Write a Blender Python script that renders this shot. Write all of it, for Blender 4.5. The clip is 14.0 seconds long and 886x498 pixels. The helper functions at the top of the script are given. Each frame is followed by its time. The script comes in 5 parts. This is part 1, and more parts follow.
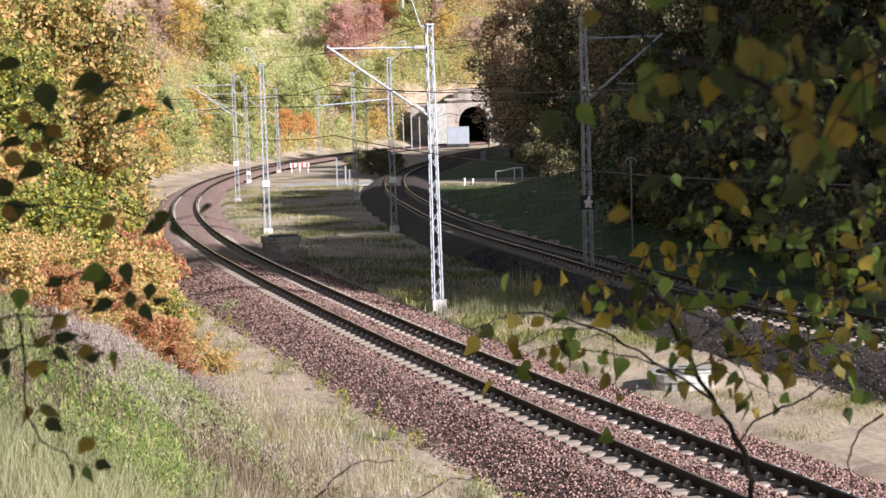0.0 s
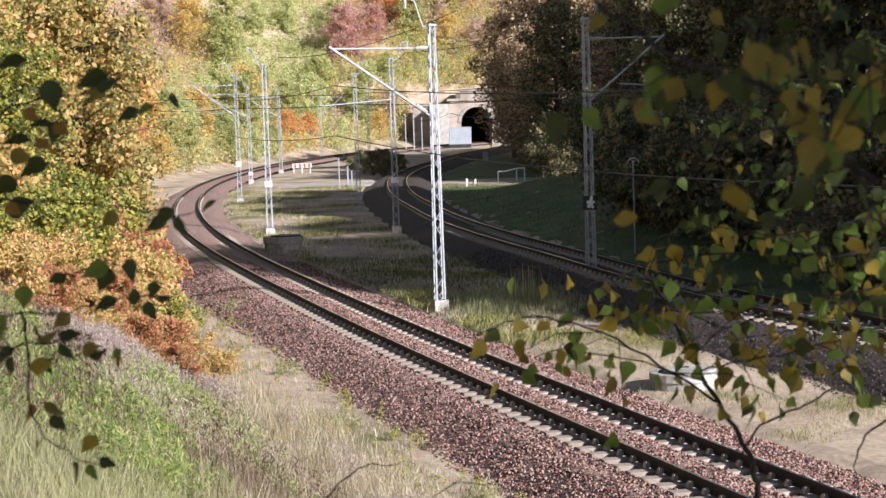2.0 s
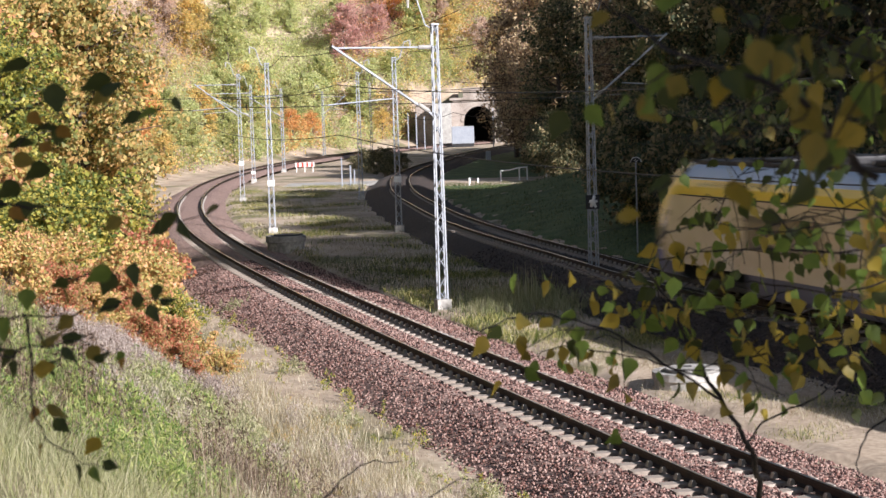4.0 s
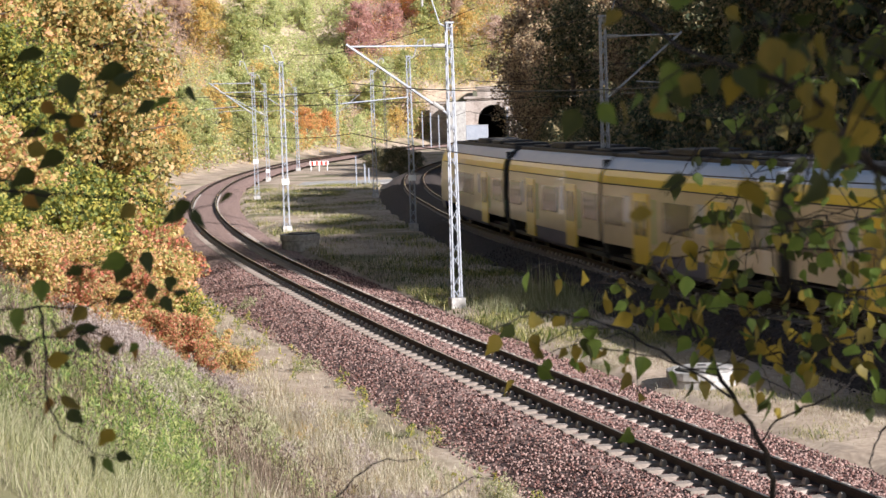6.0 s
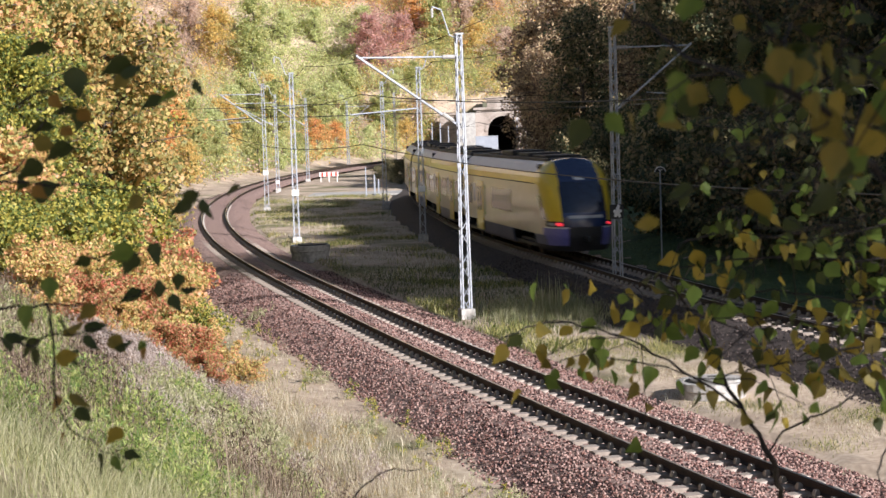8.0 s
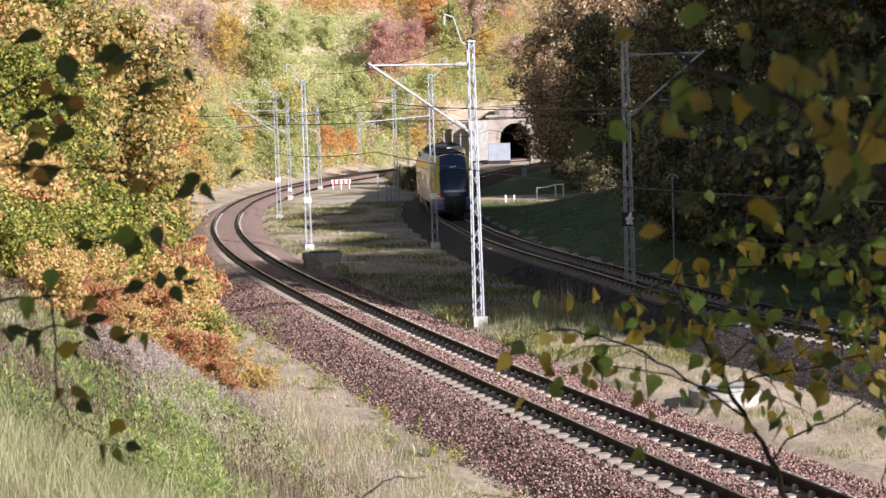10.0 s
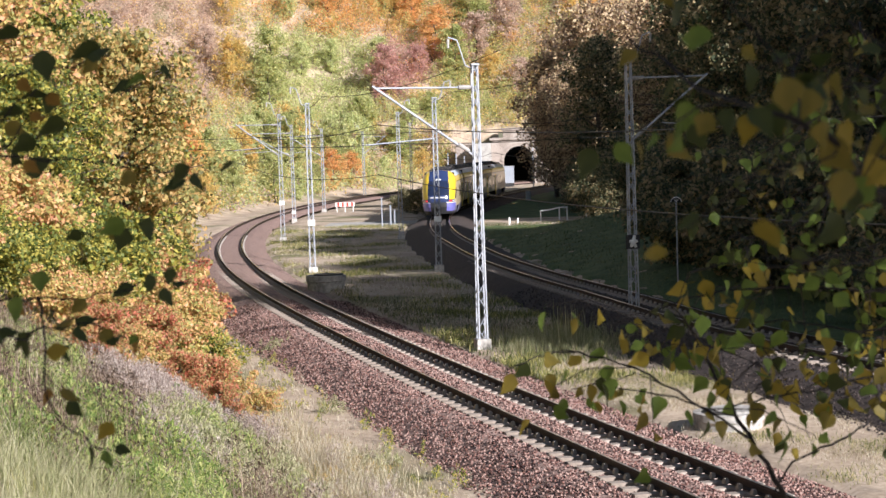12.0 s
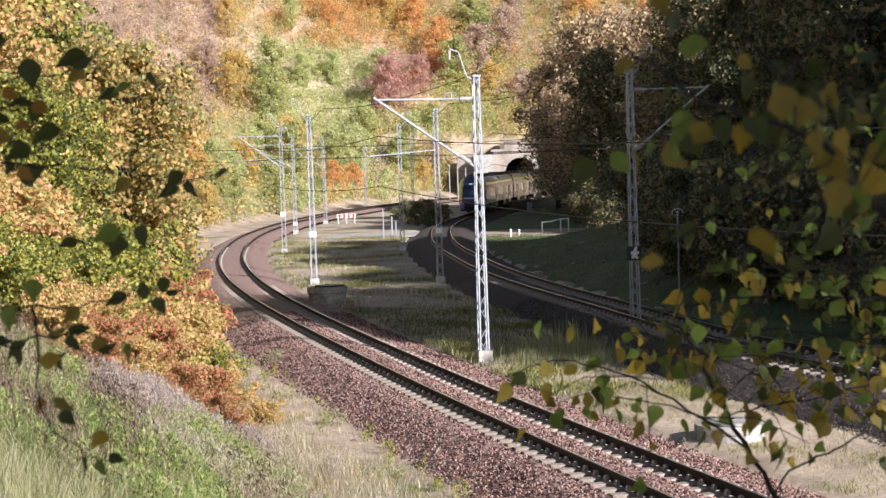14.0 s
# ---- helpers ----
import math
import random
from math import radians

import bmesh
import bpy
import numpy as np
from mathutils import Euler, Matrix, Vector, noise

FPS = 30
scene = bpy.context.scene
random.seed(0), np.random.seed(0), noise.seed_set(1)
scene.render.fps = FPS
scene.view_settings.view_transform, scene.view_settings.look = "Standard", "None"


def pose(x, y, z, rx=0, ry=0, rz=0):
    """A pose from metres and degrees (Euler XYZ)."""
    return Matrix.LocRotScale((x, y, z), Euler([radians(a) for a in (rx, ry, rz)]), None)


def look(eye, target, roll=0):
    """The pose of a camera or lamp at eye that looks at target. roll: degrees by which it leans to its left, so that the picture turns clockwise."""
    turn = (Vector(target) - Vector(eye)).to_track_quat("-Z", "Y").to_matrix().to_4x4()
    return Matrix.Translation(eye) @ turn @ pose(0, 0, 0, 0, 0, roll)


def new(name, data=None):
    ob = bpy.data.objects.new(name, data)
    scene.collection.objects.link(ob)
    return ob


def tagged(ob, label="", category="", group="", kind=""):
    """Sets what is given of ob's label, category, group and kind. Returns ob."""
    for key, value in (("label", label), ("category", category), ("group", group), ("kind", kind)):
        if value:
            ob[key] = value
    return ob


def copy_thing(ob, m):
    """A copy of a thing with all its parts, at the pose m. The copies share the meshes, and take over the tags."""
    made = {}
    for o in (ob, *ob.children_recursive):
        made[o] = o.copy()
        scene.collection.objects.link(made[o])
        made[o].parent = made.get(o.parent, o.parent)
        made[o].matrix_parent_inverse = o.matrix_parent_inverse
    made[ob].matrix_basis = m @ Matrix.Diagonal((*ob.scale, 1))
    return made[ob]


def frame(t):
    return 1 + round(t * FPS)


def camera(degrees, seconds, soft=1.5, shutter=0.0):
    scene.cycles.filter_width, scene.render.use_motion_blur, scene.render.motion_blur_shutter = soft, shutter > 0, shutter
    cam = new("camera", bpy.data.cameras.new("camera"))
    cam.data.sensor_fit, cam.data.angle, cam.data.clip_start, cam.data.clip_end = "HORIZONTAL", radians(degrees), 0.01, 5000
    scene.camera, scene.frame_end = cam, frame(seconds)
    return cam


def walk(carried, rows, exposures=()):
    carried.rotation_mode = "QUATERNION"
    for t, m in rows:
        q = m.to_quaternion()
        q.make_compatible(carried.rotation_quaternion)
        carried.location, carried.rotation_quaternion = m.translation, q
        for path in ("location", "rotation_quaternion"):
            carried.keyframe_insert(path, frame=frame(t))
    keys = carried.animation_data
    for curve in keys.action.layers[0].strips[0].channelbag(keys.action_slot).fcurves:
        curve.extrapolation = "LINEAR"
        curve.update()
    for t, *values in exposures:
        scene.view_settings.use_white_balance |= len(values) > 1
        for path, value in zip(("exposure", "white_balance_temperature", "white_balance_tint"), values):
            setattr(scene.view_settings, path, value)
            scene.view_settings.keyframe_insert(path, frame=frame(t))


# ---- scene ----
EYE = Vector((0.0, 0.0, 6.4))
cam = camera(27.95, 14.0, shutter=0.9)
cam.data.dof.use_dof, cam.data.dof.focus_distance, cam.data.dof.aperture_fstop = True, 75.0, 16.0
# seconds, turn to the left, tilt downwards (degrees)
PATH = [
    (0, 0.0, 4.52), (0.5, 0.078, 4.427), (1, 0.049, 4.365), (1.5, -0.021, 4.416), (2, 0.072, 4.503),
    (2.5, 0.162, 4.5), (3, 0.144, 4.501), (5.5, 0.38, 4.567), (6, 0.62, 4.56), (6.5, 0.732, 4.491),
    (7, 0.827, 4.422), (7.5, 0.837, 4.283), (8, 0.923, 4.195), (10.5, 1.374, 3.743), (11, 1.412, 3.477),
    (11.5, 1.407, 3.314), (12, 1.404, 3.208), (12.5, 1.407, 3.061), (13, 1.341, 2.937), (13.5, 1.36, 2.949),
    (14, 1.436, 2.838)]


def aim(turn, tilt):
    a, b = radians(turn), radians(tilt)
    way = Vector((-math.sin(a) * math.cos(b), math.cos(a) * math.cos(b), -math.sin(b)))
    return look(EYE, EYE + way * 10, -1.8)


walk(cam, [(t, aim(a, b)) for t, a, b in PATH])

# ---- light ----
SUN_WAY = Vector((0.62, -0.70, 0.44)).normalized()
scene.view_settings.exposure = 0.92
world = bpy.data.worlds.new("sky")
scene.world = world
world.use_nodes = True
sky = world.node_tree.nodes.new("ShaderNodeTexSky")
sky.sky_type, sky.sun_disc = "NISHITA", False
sky.sun_elevation = math.asin(SUN_WAY.z)
sky.sun_rotation = math.atan2(SUN_WAY.x, SUN_WAY.y)
world.node_tree.links.new(sky.outputs[0], world.node_tree.nodes["Background"].inputs[0])
world.node_tree.nodes["Background"].inputs[1].default_value = 0.046
sun = new("sun", bpy.data.lights.new("sun", "SUN"))
sun.data.energy, sun.data.angle, sun.data.color = 4.8, radians(0.6), (1.0, 0.955, 0.97)
sun.matrix_world = look(Vector((0, 0, 60)) + SUN_WAY * 40, Vector((0, 0, 60)))


# ---- materials ----
def material(name, colours, scale=4.0, rough=0.8, metal=0.0, bump=0.2, island=0.0, fine=8.0, through_light=0.0, spots=None, coat=0.0):
    """colours: dark to light, spread by noise at two scales; island: how far each loose piece differs."""
    m = bpy.data.materials.new(name)
    m.use_nodes = True
    nt = m.node_tree
    n, l = nt.nodes, nt.links
    b = n["Principled BSDF"]
    co = n.new("ShaderNodeTexCoord")
    big, small = n.new("ShaderNodeTexNoise"), n.new("ShaderNodeTexNoise")
    for tex, s in ((big, scale), (small, scale * fine)):
        tex.inputs["Scale"].default_value = s
        tex.inputs["Detail"].default_value = 5.0
        l.new(co.outputs["Object"], tex.inputs["Vector"])
    mix = n.new("ShaderNodeMath")
    mix.operation = "MULTIPLY_ADD"
    mix.inputs[1].default_value = 0.45
    l.new(small.outputs[0], mix.inputs[0])
    half = n.new("ShaderNodeMath")
    half.operation = "MULTIPLY"
    half.inputs[1].default_value = 0.55
    l.new(big.outputs[0], half.inputs[0])
    l.new(half.outputs[0], mix.inputs[2])
    value = mix.outputs[0]
    ramp = n.new("ShaderNodeValToRGB")
    ramp.color_ramp.interpolation = "LINEAR"
    while len(ramp.color_ramp.elements) < len(colours):
        ramp.color_ramp.elements.new(0.5)
    for i, c in enumerate(colours):
        e = ramp.color_ramp.elements[i]
        e.position = 0.33 + 0.34 * i / max(1, len(colours) - 1) if island < 1 else i / max(1, len(colours) - 1)
        e.color = (*c, 1)
    if island > 0:
        g = n.new("ShaderNodeNewGeometry")
        mm = n.new("ShaderNodeMix")
        mm.inputs[0].default_value = min(1.0, island) * 0.75
        l.new(value, mm.inputs[2])
        l.new(g.outputs["Random Per Island"], mm.inputs[3])
        value = mm.outputs[0]
    l.new(value, ramp.inputs[0])
    colour = ramp.outputs[0]
    if spots:
        v = n.new("ShaderNodeTexNoise")
        v.inputs["Scale"].default_value = spots[1]
        v.inputs["Detail"].default_value = 6.0
        l.new(co.outputs["Object"], v.inputs["Vector"])
        r2 = n.new("ShaderNodeValToRGB")
        r2.color_ramp.elements[0].position, r2.color_ramp.elements[1].position = spots[2], spots[2] + 0.12
        l.new(v.outputs[0], r2.inputs[0])
        mc = n.new("ShaderNodeMix")
        mc.data_type = "RGBA"
        l.new(r2.outputs[0], mc.inputs[0])
        l.new(colour, mc.inputs[6])
        mc.inputs[7].default_value = (*spots[0], 1)
        colour = mc.outputs[2]
    l.new(colour, b.inputs["Base Color"])
    b.inputs["Roughness"].default_value, b.inputs["Metallic"].default_value = rough, metal
    b.inputs["Coat Weight"].default_value = coat
    if bump:
        bp = n.new("ShaderNodeBump")
        bp.inputs["Strength"].default_value = bump
        bp.inputs["Distance"].default_value = 0.02
        l.new(mix.outputs[0], bp.inputs["Height"])
        l.new(bp.outputs[0], b.inputs["Normal"])
    if through_light:
        tr = n.new("ShaderNodeBsdfTranslucent")
        l.new(colour, tr.inputs[0])
        ms = n.new("ShaderNodeMixShader")
        ms.inputs[0].default_value = through_light
        l.new(b.outputs[0], ms.inputs[1])
        l.new(tr.outputs[0], ms.inputs[2])
        l.new(ms.outputs[0], n["Material Output"].inputs[0])
    return m


def leaf_material(name, colours, island=0.8, thin=0.45):
    return material(name, colours, 0.35, 0.55, bump=0.0, island=island, fine=6.0, through_light=thin)


M_GROUND = material("gravelly_soil", [(0.23, 0.175, 0.13), (0.42, 0.33, 0.245), (0.58, 0.48, 0.37)], 0.5, 0.95, bump=0.6, fine=14, spots=((0.17, 0.16, 0.075), 0.18, 0.53))
M_BALLAST = material("ballast_bed", [(0.08, 0.047, 0.04), (0.27, 0.175, 0.145), (0.45, 0.33, 0.285)], 6.0, 0.95, bump=1.0, fine=3)
M_STONE = material("crushed_stone", [(0.04, 0.02, 0.018), (0.16, 0.075, 0.062), (0.26, 0.14, 0.115), (0.38, 0.255, 0.22)], 1.0, 0.9, island=0.9, bump=0.3)
# second track's stone and bed: darker copies, with shade put into the colour
M_STONE_SHADE = material("crushed_stone_shade", [(0.014, 0.010, 0.010), (0.035, 0.026, 0.023), (0.091, 0.070, 0.063)], 1.0, 0.85, island=0.9, bump=0.3)
M_BALLAST_SHADE = material("ballast_bed_shade", [(0.013, 0.009, 0.008), (0.039, 0.027, 0.023), (0.085, 0.065, 0.055)], 6.0, 0.95, bump=1.0, fine=3)
M_TURF = material("bank_turf", [(0.036, 0.060, 0.019), (0.078, 0.120, 0.036), (0.156, 0.180, 0.066)], 0.5, 0.95, bump=0.8, fine=12)
M_RAIL = material("rusted_rail_steel", [(0.018, 0.013, 0.011), (0.04, 0.026, 0.02), (0.07, 0.042, 0.03)], 3, 0.7, 0.4)
M_RAILTOP = material("polished_rail_steel", [(0.4, 0.39, 0.38), (0.6, 0.59, 0.57)], 3, 0.28, 1.0, bump=0.02)
M_SLEEPER = material("weathered_concrete", [(0.17, 0.14, 0.115), (0.3, 0.25, 0.21), (0.45, 0.39, 0.34)], 1.2, 0.9)
M_CLIP = material("fastening_steel", [(0.2, 0.18, 0.16), (0.36, 0.33, 0.3)], 20, 0.5, 0.5)
M_CONCRETE = material("grey_concrete", [(0.24, 0.23, 0.22), (0.37, 0.36, 0.34), (0.48, 0.47, 0.44)], 1.5, 0.9, bump=0.3)
M_WELL = material("weathered_well_concrete", [(0.150, 0.150, 0.135), (0.360, 0.345, 0.323), (0.600, 0.578, 0.540)], 1.3, 0.9, bump=0.4, fine=5)
M_MAST = material("galvanised_steel", [(0.255, 0.281, 0.323), (0.374, 0.399, 0.442), (0.476, 0.501, 0.535)], 0.8, 0.55, 0.15, bump=0.05)
M_WIRE = material("dull_copper_wire", [(0.015, 0.014, 0.013), (0.03, 0.027, 0.025)], 3, 0.9, 0.0, bump=0)
M_WHITE = material("white_paint", [(0.66, 0.66, 0.64), (0.78, 0.78, 0.76), (0.86, 0.86, 0.85)], 2, 0.6, bump=0.05)
M_DARK = material("dark_metal", [(0.015, 0.015, 0.017), (0.035, 0.035, 0.038)], 2, 0.6, 0.2)
M_RED = material("signal_red_paint", [(0.5, 0.05, 0.03), (0.65, 0.08, 0.05)], 4, 0.5, bump=0.02)
M_BARK = material("grey_brown_bark", [(0.05, 0.04, 0.03), (0.12, 0.095, 0.075), (0.2, 0.17, 0.14)], 5, 0.95, bump=0.8)
M_TWIG = material("dark_birch_twig", [(0.01, 0.007, 0.006), (0.024, 0.016, 0.013)], 20, 0.8, bump=0.4)
M_PORTAL = material("pale_sandstone", [(0.213, 0.176, 0.148), (0.328, 0.279, 0.246), (0.410, 0.369, 0.328)], 0.6, 0.9, bump=0.4, spots=((0.22, 0.19, 0.16), 0.5, 0.58))
M_TUNNEL = material("dark_masonry", [(0.02, 0.02, 0.02), (0.05, 0.045, 0.04)], 1, 0.95)


# ---- small builders ----
def mesh_of(name, verts, faces, mat, smooth=False):
    used = sorted({i for f in faces for i in f})
    order = {v: k for k, v in enumerate(used)}
    verts, faces = [verts[i] for i in used], [[order[i] for i in f] for f in faces]
    me = bpy.data.meshes.new(name)
    me.from_pydata([tuple(v) for v in verts], [], [tuple(f) for f in faces])
    me.materials.append(mat)
    if smooth:
        me.polygons.foreach_set("use_smooth", [True] * len(me.polygons))
    me.update()
    return me


def big_mesh(name, verts, quads, mat):
    """A mesh from numpy arrays: verts (n, 3), faces (m, k)."""
    me = bpy.data.meshes.new(name)
    k = quads.shape[1]
    me.vertices.add(len(verts))
    me.vertices.foreach_set("co", np.asarray(verts, dtype=np.float32).ravel())
    me.loops.add(quads.size)
    me.loops.foreach_set("vertex_index", quads.astype(np.int32).ravel())
    me.polygons.add(len(quads))
    me.polygons.foreach_set("loop_start", np.arange(0, quads.size, k, dtype=np.int32))
    me.materials.append(mat)
    me.update(calc_edges=True)
    me.validate()
    return me


def part(name, data, mat, parent, label=""):
    """data: a bmesh or a mesh; links it as one mesh object under parent."""
    if isinstance(data, bmesh.types.BMesh):
        me = bpy.data.meshes.new(name)
        data.to_mesh(me)
        data.free()
        me.materials.append(mat)
    else:
        me = data
    ob = new(name, me)
    ob.parent = parent
    return tagged(ob, label)


def add_box(bm, lo, hi, bevel=0.0, m=None):
    size, mid = Vector(hi) - Vector(lo), (Vector(hi) + Vector(lo)) / 2
    r = bmesh.ops.create_cube(bm, size=1, matrix=(m or Matrix()) @ Matrix.Translation(mid) @ Matrix.Diagonal((*size, 1)))
    if bevel:
        edges = {e for v in r["verts"] for e in v.link_edges}
        bmesh.ops.bevel(bm, geom=list(edges), offset=bevel, segments=2, affect="EDGES", profile=0.6)


def box(lo, hi, bevel=0.0):
    bm = bmesh.new()
    add_box(bm, lo, hi, bevel)
    return bm


def add_rod(bm, a, b, r, r2=None, sides=6):
    a, b = Vector(a), Vector(b)
    way = b - a
    m = Matrix.Translation((a + b) / 2) @ way.to_track_quat("Z", "Y").to_matrix().to_4x4()
    bmesh.ops.create_cone(bm, cap_ends=True, segments=sides, radius1=r, radius2=r if r2 is None else r2, depth=way.length, matrix=m)


def rod(a, b, r, r2=None, sides=6):
    bm = bmesh.new()
    add_rod(bm, a, b, r, r2, sides)
    return bm


def tube(points, radii, sides=6):
    """Verts and faces of a bent tapering tube."""
    pts = [Vector(p) for p in points]
    verts, faces = [], []
    for i, p in enumerate(pts):
        d = (pts[min(i + 1, len(pts) - 1)] - pts[max(i - 1, 0)]).normalized()
        s = d.cross(Vector((0.3, 0.2, 1)) if abs(d.z) < 0.9 else Vector((1, 0.2, 0))).normalized()
        u = s.cross(d)
        for k in range(sides):
            a = 2 * math.pi * k / sides
            verts.append(p + (s * math.cos(a) + u * math.sin(a)) * radii[i])
    for i in range(len(pts) - 1):
        for k in range(sides):
            a, b = i * sides + k, i * sides + (k + 1) % sides
            faces.append((a, b, b + sides, a + sides))
    return verts, faces


# ---- plan ----
def spline(pts):
    """Natural cubic x(y) through pts of (y, x)."""
    y, x = np.array(pts, float).T
    n, h = len(y), np.diff(y)
    a, r = np.eye(n), np.zeros(n)
    for i in range(1, n - 1):
        a[i, i - 1:i + 2] = h[i - 1], 2 * (h[i - 1] + h[i]), h[i]
        r[i] = 3 * ((x[i + 1] - x[i]) / h[i] - (x[i] - x[i - 1]) / h[i - 1])
    c = np.linalg.solve(a, r)
    b = np.diff(x) / h - h * (2 * c[:-1] + c[1:]) / 3
    d = np.diff(c) / (3 * h)

    def f(q):
        q = np.asarray(q, float)
        i = np.clip(np.searchsorted(y, q) - 1, 0, n - 2)
        t = q - y[i]
        return x[i] + b[i] * t + c[i] * t ** 2 + d[i] * t ** 3
    return f


def smooth(a, b, v):
    t = np.clip((np.asarray(v, float) - a) / (b - a), 0, 1)
    return t * t * (3 - 2 * t)


line_l = spline([(-40, 26.4), (0, 14.0), (29, 4.93), (45.3, 0.03), (60.7, -4.45), (74.6, -8.4), (86.3, -11.4), (105.8, -15.25), (127, -18.05), (146, -19.65), (170, -20.3), (190, -19.8), (210, -18.2), (238, -14.1), (262, -8.6), (300, 5.9), (330, 18.0)])
line_r = spline([(-220, 94.0), (-50, 40.0), (0, 24.2), (30, 14.9), (42, 11.2), (54, 7.6), (68, 4.7), (76, 3.05), (86, 1.25), (96, -0.2), (105, -1.2), (113, -2.05), (125, -3.0), (136, -3.5), (147, -3.75), (158, -3.6), (165, -3.25), (180, -2.1), (192, -0.8), (214, 1.55), (223, 2.9), (250, 7.6), (280, 14.0), (310, 21.8), (350, 34.5), (390, 50.0)])


def level_l(y):
    return 0.5 * smooth(45, 110, y)


def level_r(y):
    return 0.55 + 0.0 * np.asarray(y, float)


def middle(y):
    return -0.1 + 0.35 * smooth(45, 85, y)


class Track:
    """A line in the plan with its length along it."""

    def __init__(self, line, level, y0, y1):
        y = np.linspace(y0, y1, 4000)
        x = line(y)
        self.s = np.concatenate([[0], np.cumsum(np.hypot(np.diff(x), np.diff(y)))])
        self.y, self.line, self.level = y, line, level

    def at(self, s):
        y = float(np.interp(s, self.s, self.y))
        x = float(self.line(y))
        dx, dz = float(self.line(y + 0.1)) - x, float(self.level(y + 0.1)) - float(self.level(y))
        return Vector((x, y, float(self.level(y)))), Vector((dx, 0.1, dz)).normalized()

    def along(self, y):
        return float(np.interp(y, self.y, self.s))


track_l = Track(line_l, level_l, -40, 330)
track_r = Track(line_r, level_r, -220, 390)


def slope_of(line, y):
    return (line(y + 0.5) - line(y - 0.5))


def land(x, y):
    """The height of the ground."""
    x, y = np.asarray(x, float), np.asarray(y, float)
    yl = np.clip(y, -40, 300)
    ul = (line_l(yl) - x) / np.sqrt(1 + slope_of(line_l, yl) ** 2)
    yr = np.clip(y, -220, 390)
    ur = (x - line_r(yr)) / np.sqrt(1 + slope_of(line_r, yr) ** 2)
    low_l = -0.62 + 0.75 * smooth(60, 120, y)
    mid = middle(y) - 0.06
    h = mid + (low_l - mid) * smooth(1.3, 2.9, ul)
    # under the ballast the ground stays below it
    h = np.where(np.abs(ul) < 2.6, np.minimum(h, level_l(yl) - 0.5), h)
    h = np.where(np.abs(ur) < 2.8, np.minimum(h, -0.05), h)
    # bank on the outer side of the first track
    h = h + 0.52 * np.clip(ul - 6.0, 0, 60) * smooth(5.5, 9, ul) * (1 - 0.55 * smooth(120, 200, y)) + 0.15 * np.sin(x * 0.9) * np.sin(y * 0.7 + 1) * smooth(5, 9, ul)
    # grassy bank beyond the second track
    h = h + np.clip(ur - 3.2, 0, 12) * 0.2 * smooth(60, 80, y) * (1 - smooth(118, 136, y)) + 0.3 * np.clip(ur - 12, 0, 60) * (1 - smooth(200, 235, y))
    # far hillside over the tunnel
    h = h + (8.2 + 0.62 * np.clip(y - 303, 0, 260)) * (smooth(301.2, 302.8, y) * smooth(-26, -12, x) + smooth(268, 340, y) * (1 - smooth(-26, -12, x)))
    # the knoll with the viewpoint
    h = h + 1.5 * (1 - smooth(2, 9, np.hypot(x, y + 2)))
    return np.clip(h, -2, 170)


def ground_sheet():
    xs = np.unique(np.concatenate([np.arange(-40, 40.1, 0.6), np.arange(-120, 121, 4.0), np.array([-3000, -1500, -700, -350, -200, 200, 350, 700, 1500, 3000])]))
    ys = np.unique(np.concatenate([np.arange(10, 120, 0.6), np.arange(120, 301, 1.5), np.array([301.2, 301.6, 302.0, 302.4, 302.8]), np.arange(304, 580, 6.0), np.arange(-60, 10, 3.0), np.array([-3000, -1200, -500, -200, -100, 700, 1200, 3000])]))
    gx, gy = np.meshgrid(xs, ys)
    gz = land(gx, gy)
    rough = np.array([noise.noise((a * 0.6, b * 0.6, 0)) for a, b in zip(gx.ravel(), gy.ravel())]).reshape(gx.shape)
    gz = gz + 0.06 * rough
    verts = np.stack([gx, gy, gz], -1).reshape(-1, 3)
    n, m = len(xs), len(ys)
    i = (np.arange(m - 1)[:, None] * n + np.arange(n - 1)[None, :])
    cx = (gx[:-1, :-1] + gx[1:, 1:]) / 2
    cy = (gy[:-1, :-1] + gy[1:, 1:]) / 2
    keep = ~((np.abs(cx - 5.9) < 3.4) & (cy > 301.0) & (cy < 303.5))
    i = i[keep]
    faces = np.stack([i, i + 1, i + 1 + n, i + n], -1)
    me = big_mesh("ground", verts, faces, M_GROUND)
    me.polygons.foreach_set("use_smooth", [True] * len(me.polygons))
    return tagged(new("ground", me), "stony brown railway ground with patchy dry grass", "ground", kind="structure")


ground = ground_sheet()

RAIL_SHAPE = [(-0.07, 0.0), (0.07, 0.0), (0.07, 0.018), (0.012, 0.04), (0.012, 0.125), (0.036, 0.14), (0.036, 0.165), (0.028, 0.172), (-0.028, 0.172), (-0.036, 0.165), (-0.036, 0.14), (-0.012, 0.125), (-0.012, 0.04), (-0.07, 0.018)]


def rail(track, side, s0, s1, parent):
    verts, faces, k = [], [], len(RAIL_SHAPE)
    steps = np.arange(s0, s1, 1.2)
    for s in steps:
        p, d = track.at(s)
        r = Vector((d.y, -d.x, 0)).normalized()
        for a, b in RAIL_SHAPE:
            verts.append(p + r * (side * 0.753 + a) + Vector((0, 0, b * 1.13)))
    top = []
    for i in range(len(steps) - 1):
        for j in range(k):
            a, b = i * k + j, i * k + (j + 1) % k
            faces.append((a, b, b + k, a + k))
            top.append(1 if j == 7 else 0)
    me = mesh_of("rail", verts, faces, M_RAIL)
    me.materials.append(M_RAILTOP)
    me.polygons.foreach_set("material_index", top)
    return part("rail", me, None, parent)


